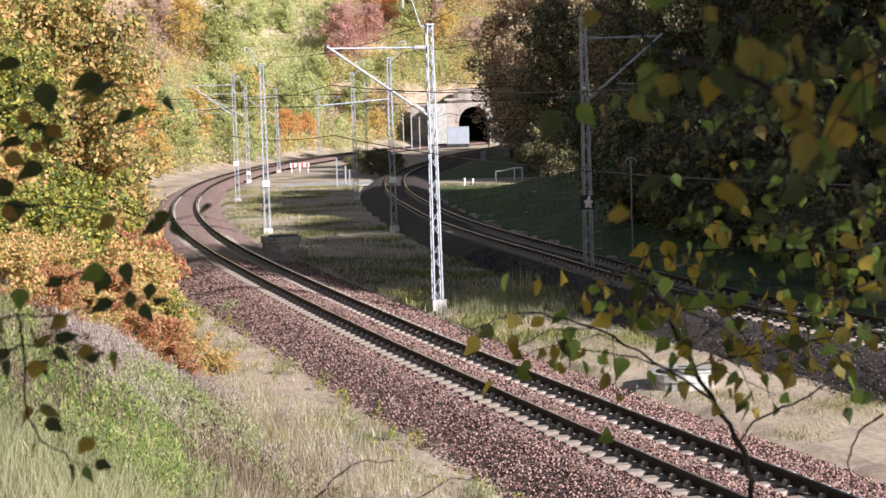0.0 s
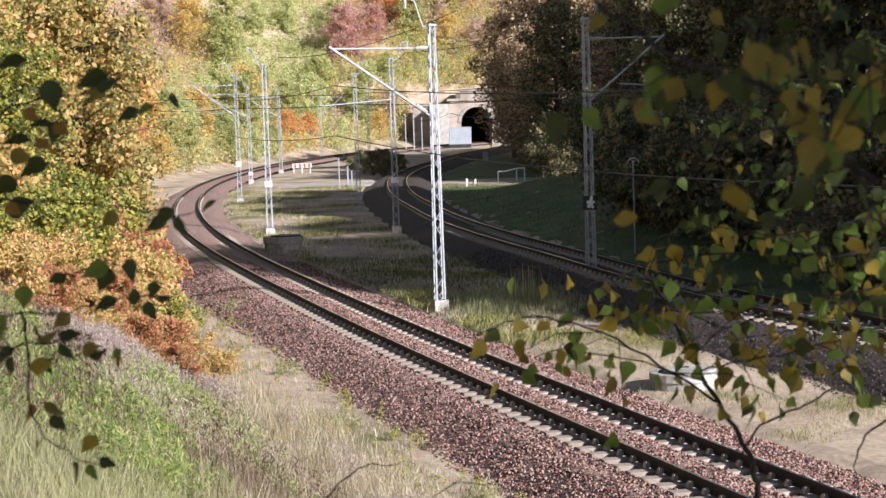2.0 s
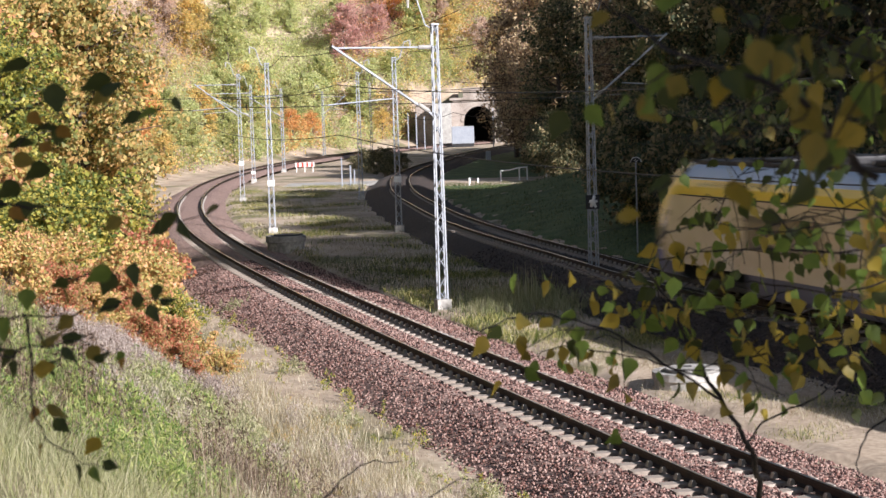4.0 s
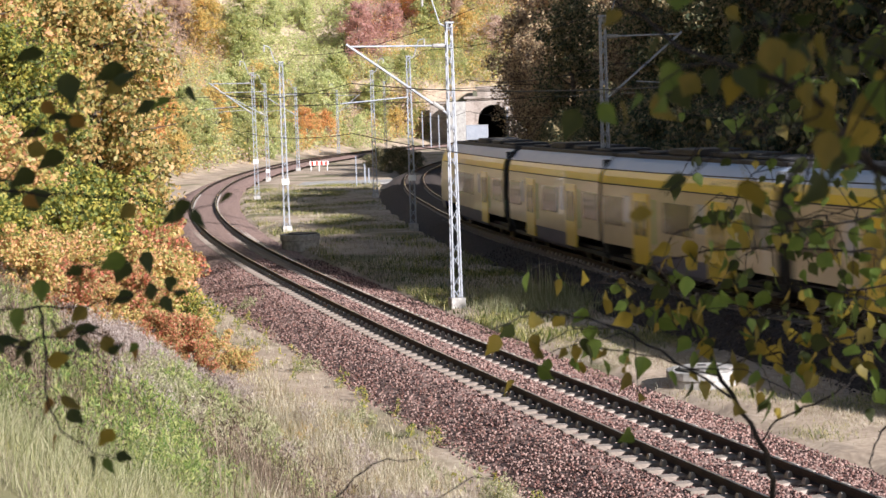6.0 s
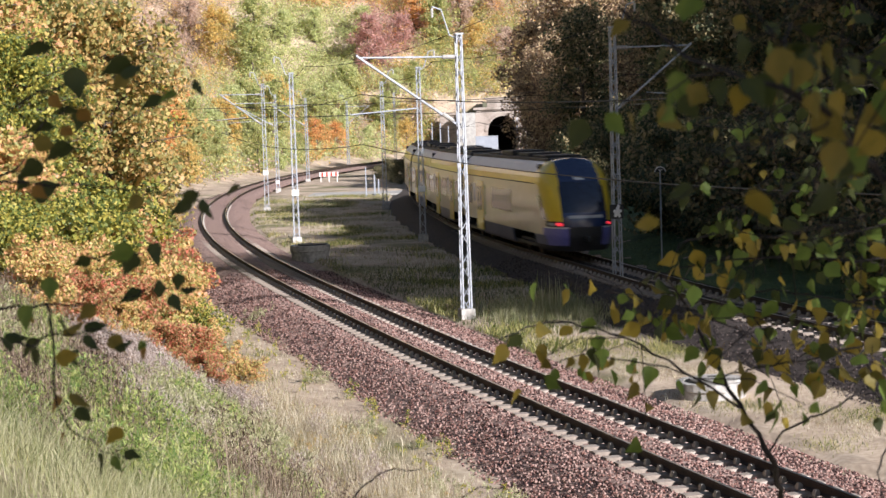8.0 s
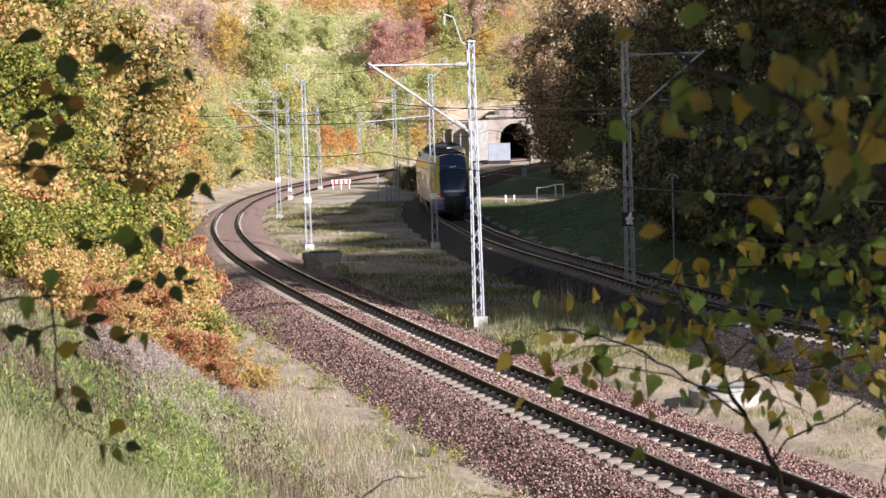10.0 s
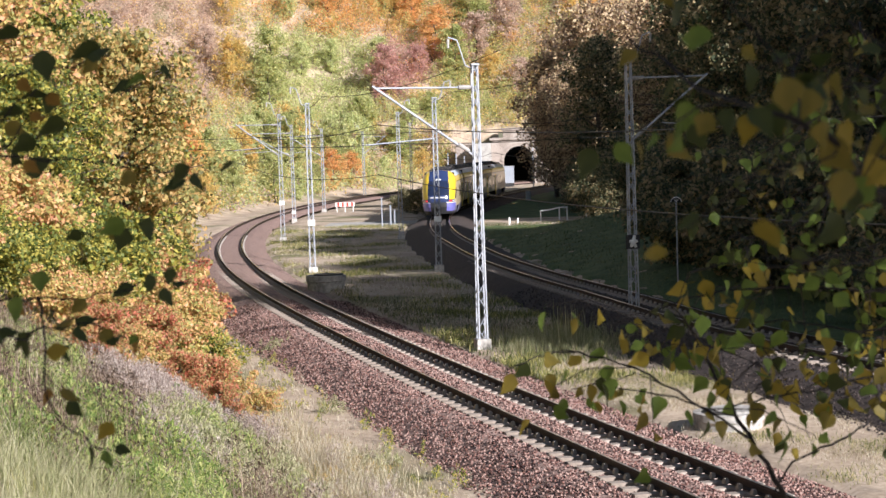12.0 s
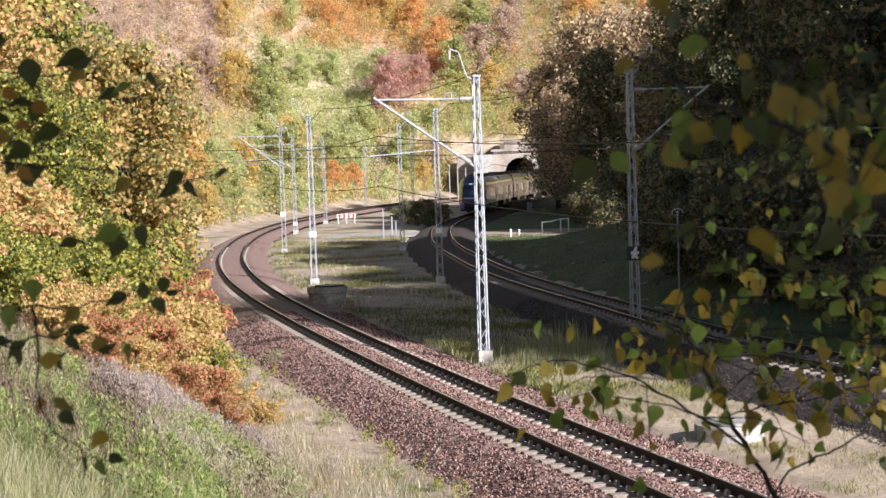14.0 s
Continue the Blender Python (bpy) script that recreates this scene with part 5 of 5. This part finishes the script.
# each twig: (x, z, radius) from thick to thin or thin to thick, at one distance from the eye
TWIGS = {
    "right": (3.2, [
        [(0.568, 5.623, 0.0061), (0.554, 5.696, 0.0056), (0.519, 5.781, 0.0051), (0.465, 5.876, 0.0041), (0.427, 5.965, 0.0030), (0.386, 6.054, 0.0024), (0.332, 6.122, 0.0016)],
        [(0.460, 5.876, 0.0026), (0.369, 5.941, 0.0024), (0.277, 5.987, 0.0021), (0.176, 6.014, 0.0018), (0.094, 6.022, 0.0014), (0.048, 6.011, 0.0011), (0.017, 5.992, 0.0008)],
        [(0.445, 5.913, 0.0018), (0.338, 5.950, 0.0015), (0.226, 5.956, 0.0012), (0.143, 5.936, 0.0009), (0.070, 5.907, 0.0007)],
        [(0.537, 5.747, 0.0024), (0.566, 5.800, 0.0022), (0.595, 5.851, 0.0020), (0.644, 5.881, 0.0018), (0.706, 5.887, 0.0015), (0.772, 5.866, 0.0013), (0.829, 5.833, 0.0012)],
        [(0.450, 5.908, 0.0016), (0.522, 5.947, 0.0016), (0.625, 5.964, 0.0018), (0.728, 5.964, 0.0020), (0.851, 5.972, 0.0024)],
        [(0.229, 6.079, 0.0008), (0.331, 6.092, 0.0012), (0.444, 6.122, 0.0016), (0.557, 6.139, 0.0020), (0.679, 6.127, 0.0024), (0.852, 6.137, 0.0030)],
        [(0.371, 6.054, 0.0009), (0.453, 6.052, 0.0012), (0.555, 6.064, 0.0015), (0.667, 6.053, 0.0018), (0.790, 6.082, 0.0021), (0.872, 6.090, 0.0024)],
        [(0.263, 6.039, 0.0007), (0.371, 6.029, 0.0009), (0.483, 6.035, 0.0012), (0.606, 6.018, 0.0015), (0.728, 6.023, 0.0018), (0.851, 6.008, 0.0021)],
        [(0.394, 6.161, 0.0007), (0.486, 6.179, 0.0010), (0.588, 6.165, 0.0013), (0.710, 6.182, 0.0017), (0.853, 6.193, 0.0021)],
        [(0.709, 5.681, 0.0009), (0.716, 5.743, 0.0014), (0.766, 5.775, 0.0020), (0.828, 5.813, 0.0026)],
    ]),
    "upper": (2.6, [
        [(0.238, 6.566, 0.0025), (0.334, 6.477, 0.0035), (0.432, 6.421, 0.0041), (0.513, 6.373, 0.0050), (0.595, 6.321, 0.0062), (0.693, 6.256, 0.0074)],
        [(0.358, 6.460, 0.0017), (0.292, 6.425, 0.0014), (0.234, 6.415, 0.0011), (0.164, 6.409, 0.0007)],
        [(0.432, 6.421, 0.0017), (0.457, 6.477, 0.0017), (0.507, 6.525, 0.0018), (0.549, 6.572, 0.0020)],
        [(0.497, 6.382, 0.0017), (0.430, 6.351, 0.0013), (0.372, 6.337, 0.0010), (0.307, 6.351, 0.0007)],
        [(0.712, 6.470, 0.0025), (0.629, 6.456, 0.0021), (0.556, 6.491, 0.0018), (0.474, 6.485, 0.0015), (0.392, 6.520, 0.0008)],
        [(0.554, 6.350, 0.0018), (0.528, 6.295, 0.0015), (0.454, 6.272, 0.0012), (0.388, 6.291, 0.0008), (0.330, 6.276, 0.0006)],
        [(0.693, 6.207, 0.0021), (0.619, 6.242, 0.0018), (0.552, 6.236, 0.0015), (0.486, 6.226, 0.0011), (0.420, 6.215, 0.0007)],
        [(0.549, 6.564, 0.0012), (0.572, 6.490, 0.0013), (0.613, 6.415, 0.0017), (0.645, 6.340, 0.0018)],
    ]),
    "drooping": (3.4, [
        [(0.903, 6.543, 0.0022), (0.752, 6.510, 0.0018), (0.600, 6.424, 0.0014), (0.492, 6.326, 0.0010), (0.438, 6.251, 0.0007)],
        [(0.903, 6.391, 0.0022), (0.773, 6.359, 0.0018), (0.654, 6.294, 0.0014), (0.557, 6.229, 0.0010), (0.471, 6.154, 0.0007)],
        [(0.903, 6.251, 0.0020), (0.795, 6.240, 0.0016), (0.698, 6.186, 0.0012), (0.611, 6.143, 0.0009), (0.536, 6.132, 0.0007)],
        [(0.708, 6.607, 0.0020), (0.687, 6.521, 0.0016), (0.644, 6.445, 0.0012), (0.579, 6.391, 0.0009), (0.503, 6.370, 0.0007)],
        [(0.881, 6.607, 0.0022), (0.838, 6.543, 0.0018), (0.773, 6.456, 0.0014), (0.719, 6.380, 0.0010), (0.665, 6.283, 0.0007)],
    ]),
    "left_upper": (2.2, [
        [(-0.560, 6.400, 0.0018), (-0.503, 6.421, 0.0016), (-0.468, 6.425, 0.0013), (-0.411, 6.441, 0.0011), (-0.377, 6.412, 0.0008), (-0.328, 6.415, 0.0006)],
        [(-0.562, 6.358, 0.0018), (-0.526, 6.375, 0.0014), (-0.490, 6.391, 0.0010), (-0.475, 6.425, 0.0006)],
    ]),
    "left_mid": (2.2, [
        [(-0.590, 6.307, 0.0018), (-0.506, 6.299, 0.0016), (-0.443, 6.290, 0.0013), (-0.387, 6.279, 0.0011), (-0.338, 6.272, 0.0008), (-0.299, 6.283, 0.0006)],
        [(-0.590, 6.307, 0.0018), (-0.547, 6.331, 0.0013), (-0.518, 6.345, 0.0006)],
        [(-0.497, 6.197, 0.0018), (-0.468, 6.203, 0.0014), (-0.432, 6.209, 0.0010), (-0.390, 6.207, 0.0006)],
    ]),
    "left_lower": (2.2, [
        [(-0.597, 6.160, 0.0018), (-0.540, 6.164, 0.0016), (-0.491, 6.156, 0.0013), (-0.441, 6.162, 0.0011), (-0.377, 6.178, 0.0008), (-0.342, 6.178, 0.0006)],
        [(-0.599, 6.117, 0.0018), (-0.550, 6.109, 0.0014), (-0.513, 6.129, 0.0013), (-0.464, 6.124, 0.0010), (-0.415, 6.101, 0.0006)],
        [(-0.540, 6.162, 0.0018), (-0.525, 6.101, 0.0016), (-0.514, 6.044, 0.0013), (-0.498, 6.000, 0.0011), (-0.467, 5.964, 0.0008), (-0.439, 5.956, 0.0006)],
    ]),
    "low": (3.0, [
        [(-0.289, 5.707, 0.0021), (-0.234, 5.745, 0.0018), (-0.170, 5.780, 0.0013), (-0.073, 5.792, 0.0007)],
        [(-0.153, 5.723, 0.0015), (-0.075, 5.747, 0.0013), (0.003, 5.759, 0.0010), (0.070, 5.735, 0.0007)],
    ]),
}
# leaves that hang singly on the left twigs: x, z, length
LEAF_SPOTS = {
    "left_upper": [(-0.532, 6.472, 0.040), (-0.432, 6.447, 0.041), (-0.399, 6.436, 0.033), (-0.476, 6.427, 0.040), (-0.493, 6.393, 0.032), (-0.486, 6.382, 0.029), (-0.535, 6.376, 0.036), (-0.364, 6.407, 0.027), (-0.329, 6.415, 0.023)],
    "left_mid": [(-0.509, 6.339, 0.038), (-0.544, 6.317, 0.034), (-0.531, 6.290, 0.041), (-0.339, 6.276, 0.032), (-0.303, 6.283, 0.023), (-0.317, 6.264, 0.027), (-0.429, 6.213, 0.034), (-0.394, 6.207, 0.031), (-0.435, 6.193, 0.033), (-0.474, 6.204, 0.023)],
    "left_lower": [(-0.536, 6.155, 0.032), (-0.520, 6.183, 0.029), (-0.578, 6.116, 0.031), (-0.559, 6.107, 0.031), (-0.519, 6.089, 0.028), (-0.472, 6.129, 0.031), (-0.458, 6.121, 0.027), (-0.436, 6.106, 0.025), (-0.422, 6.101, 0.016), (-0.373, 6.180, 0.023), (-0.376, 6.154, 0.027), (-0.349, 6.174, 0.024), (-0.500, 6.014, 0.027), (-0.464, 5.947, 0.024), (-0.441, 5.960, 0.023)],
}
WARM_SPOTS = [(-0.508, 6.123, 0.034), (-0.509, 6.093, 0.031), (-0.509, 6.029, 0.032), (-0.469, 5.981, 0.029)]
# seconds, sideways and upward sway for each metre of distance
SWAY_LEFT = [(0, 0.0, 0.0), (0.5, 0.0005, 0.0), (1, 0.0006, -0.0011), (1.5, 0.0019, 0.0012), (2, 0.001, 0.0015), (2.5, 0.0029, 0.0028), (3, 0.0013, -0.0007), (5.5, 0.001, 0.0018), (6, 0.0009, 0.0034), (6.5, 0.0017, 0.0045), (7, 0.001, 0.006), (7.5, 0.0007, 0.0066), (8, 0.0001, 0.0109), (10.5, -0.0093, 0.025), (11, -0.0127, 0.0309), (11.5, -0.0137, 0.0316), (12, -0.0143, 0.0318), (12.5, -0.0154, 0.0328), (13, -0.0156, 0.0335), (13.5, -0.0168, 0.0326), (14, -0.0192, 0.0336)]
SWAY_RIGHT = [(0, 0.0, 0.0), (0.5, 0.0006, 0.0002), (1, 0.0011, -0.0008), (1.5, 0.001, -0.0007), (2, 0.0022, -0.002), (2.5, 0.0022, -0.0017), (3, 0.0025, -0.0013), (5.5, 0.001, -0.0003), (6, 0.0012, -0.0006), (6.5, 0.0011, -0.0004), (7, 0.0003, -0.0002), (7.5, 0.0002, 0.0004), (8, -0.0002, 0.0003), (10.5, -0.0055, 0.0002), (11, -0.0044, 0.0001), (11.5, -0.0041, 0.0004), (12, -0.0044, 0.0007), (12.5, -0.0054, 0.0008), (13, -0.006, 0.0014), (13.5, -0.0067, 0.0012), (14, -0.0074, 0.0024)]


def leaf_meshes(mat):
    """Pointed birch leaves with a toothed edge, a folded midrib and a stalk; four different ones."""
    out = []
    for k in range(4):
        rg = random.Random(k)
        half = [(0.0, 0.0), (0.2, 0.08), (0.36, 0.24), (0.4, 0.4), (0.33, 0.55), (0.28, 0.6), (0.19, 0.75), (0.15, 0.79), (0.06, 0.94), (0.0, 1.05)]
        fold, curl = rg.uniform(0.1, 0.35), rg.uniform(-0.25, 0.35)
        v, f = [], []
        for s in (-1, 1):
            for x, y in half:
                v.append((s * x * rg.uniform(0.9, 1.08), -curl * y * y + abs(x) * fold + rg.uniform(-0.02, 0.02), -y))
        n = len(half)
        mid = len(v)
        v += [(0, -curl * y * y, -y) for _, y in half]
        for s in range(2):
            for i in range(n - 1):
                q = (s * n + i, s * n + i + 1, mid + i + 1, mid + i)
                f.append(q if s else q[::-1])
        o = len(v)
        v += [(-0.012, 0, 0.0), (0.012, 0, 0.0), (0.012, 0.05, 0.4), (-0.012, 0.05, 0.4)]
        f.append((o, o + 1, o + 2, o + 3))
        me = mesh_of("leaf", v, f, mat, True)
        out.append(me)
    return out


LEAVES = {m.name: leaf_meshes(m) for m in (B_GREEN, B_YELLOW, B_OLIVE, B_RUST, B_SHADE)}


def hang_leaf(parent, p, size, rg, choice):
    me = rg.choice(LEAVES[rg.choice(choice).name])
    o = new("leaf", me)
    o.parent = parent
    o.matrix_basis = Matrix.Translation(p) @ pose(0, 0, 0, rg.gauss(0, 32), rg.gauss(0, 38), rg.uniform(0, 360)) @ Matrix.Scale(size, 4) @ Matrix.Translation((0, -0.05, -0.4))


def birch_branch(key, seed, label, every, side, drop, leaf, choice, deep=0.25, bare=(), sparse=(), thick=0.0052, near=1.0):
    """near: draws the twigs nearer to the eye, all sizes with them; bare: twigs without leaves."""
    rg = random.Random(seed)
    dist, twigs = TWIGS[key]
    twigs = [[(x * near, 6.4 + (z - 6.4) * near, r * near) for x, z, r in pts] for pts in twigs]
    dist *= near
    top = tagged(new("birch_branch"), label, "birch branch", "birch branches")
    for k, pts in enumerate(twigs):
        line, rad = [], []
        ph = rg.uniform(0, 6)
        for (xa, za, ra), (xb, zb, rb) in zip(pts, pts[1:]):
            for i in range(4):
                t = i / 4
                line.append(Vector((xa + (xb - xa) * t, dist + deep * 0.4 * math.sin(ph + len(line) * 0.35), za + (zb - za) * t)) + Vector((rg.gauss(0, 0.002), 0, rg.gauss(0, 0.002))))
                rad.append(ra + (rb - ra) * t)
        v, f = tube(line, rad, 6)
        part("twig", mesh_of("twig", v, f, M_TWIG, True), None, top)
        run = rg.uniform(0, every)
        for a, b, r in zip(line, line[1:], rad):
            run += (b - a).length * (0.5 if k in sparse else 1.0)
            while run > every and r < thick and k not in bare:
                run -= every
                p = a.lerp(b, rg.random())
                if rg.random() < side:
                    # a thin side shoot with leaves of its own
                    d = Vector((rg.gauss(0, 0.7), rg.gauss(0, 0.8), rg.gauss(-0.25, 0.5))).normalized() * rg.uniform(0.06, 0.2)
                    q, e = p + d * 0.5 + Vector((0, 0, 0.012)), p + d + Vector((0, 0, -0.02))
                    v, f = tube([p, q, e], [0.0013, 0.001, 0.0007], 4)
                    part("shoot", mesh_of("shoot", v, f, M_TWIG), None, top)
                    for w in (0.35, 0.6, 0.8, 1.0):
                        if rg.random() < 0.8:
                            hang_leaf(top, p.lerp(e, w) + Vector((rg.gauss(0, 0.008), rg.gauss(0, 0.02), 0)), leaf * rg.uniform(0.65, 1.2), rg, choice)
                else:
                    hang_leaf(top, p + Vector((0, rg.gauss(0, drop), 0)), leaf * rg.uniform(0.7, 1.2), rg, choice)
    return top, dist


def single_leaves(top, dist, spots, seed, choice):
    """Leaves at given spots, many of them turned edgewise, each with its own stalk."""
    rg = random.Random(seed)
    for x, z, size in spots:
        o = new("leaf", rg.choice(LEAVES[rg.choice(choice).name]))
        o.parent = top
        turn = rg.choice((-1, 1)) * rg.uniform(50, 105) if rg.random() < 0.65 else rg.gauss(0, 30)
        o.matrix_basis = pose(x, dist + rg.gauss(0, 0.04), z, 0, turn, 0) @ pose(0, 0, 0, 0, 0, rg.uniform(15, 68)) @ Matrix.Scale(size, 4) @ Matrix.Translation((0, -0.02, 0.5))


def swayed(rows, fx, fz):
    return [(t, a * fx, b * fz) for t, a, b in rows]


BRANCHES = [
    (birch_branch("right", 3, "thin dark birch branch with green and yellow leaves", 0.025, 0.4, 0.06, 0.036, [B_GREEN, B_GREEN, B_GREEN, B_SHADE, B_OLIVE, B_YELLOW, B_YELLOW], bare=(0, 3, 9), sparse=(1, 2), thick=0.0035), SWAY_RIGHT),
    (birch_branch("drooping", 11, "drooping birch twigs crowded with green leaves, many darkened for shade", 0.028, 0.5, 0.08, 0.029, [B_SHADE, B_SHADE, B_SHADE, B_SHADE, B_GREEN, B_GREEN, B_OLIVE], 0.5), SWAY_RIGHT),
    (birch_branch("upper", 8, "dark birch bough hung with olive and yellow leaves", 0.034, 0.2, 0.05, 0.03, [B_SHADE, B_SHADE, B_SHADE, B_SHADE, B_SHADE, B_SHADE, B_GREEN, B_GREEN, B_OLIVE, B_OLIVE, B_OLIVE, B_YELLOW], 0.3, bare=(3, 5, 6), near=0.6), SWAY_RIGHT),
    (birch_branch("left_upper", 5, "drooping thin birch twigs with green leaves darkened for shade", 0.07, 0.0, 0.03, 0.027, [B_SHADE, B_SHADE, B_SHADE, B_OLIVE, B_RUST], 0.1), swayed(SWAY_LEFT, 1.8, 1.28)),
    (birch_branch("left_mid", 5, "drooping thin birch twigs with green leaves darkened for shade", 0.08, 0.0, 0.03, 0.027, [B_SHADE, B_SHADE, B_SHADE, B_OLIVE, B_RUST], 0.1), swayed(SWAY_LEFT, 0.85, 1.5)),
    (birch_branch("left_lower", 5, "drooping thin birch twigs with green leaves darkened for shade", 0.06, 0.0, 0.03, 0.027, [B_SHADE, B_SHADE, B_SHADE, B_OLIVE, B_RUST], 0.1), swayed(SWAY_LEFT, 0.93, 1.0)),
    (birch_branch("low", 6, "bare dark twig rising over the dry grass", 0.4, 0.0, 0.03, 0.03, [B_GREEN]), SWAY_RIGHT)]


for i, key in ((3, "left_upper"), (4, "left_mid"), (5, "left_lower")):
    single_leaves(BRANCHES[i][0][0], 2.2, LEAF_SPOTS[key], i, [B_SHADE, B_SHADE, B_SHADE, B_SHADE, B_GREEN])
single_leaves(BRANCHES[5][0][0], 2.2, WARM_SPOTS, 9, [B_YELLOW, B_OLIVE, B_RUST])


# unseen birches, added behind the eye as the twigs' own tree, to shade them
BIRCH = tree(rng, 13, 4.2, 13000, 0.16, B_OLIVE, 0.25, 60)
for bx, by, bs in ((5.5, -6.0, 1.0), (9.5, -9.5, 1.1), (2.8, -2.6, 0.62)):
    plant_tree(BIRCH, bx, by, bx * 90, bs, "unseen birch with thinning olive leaves, added to shade the twigs", "birches by the viewpoint")


motions()
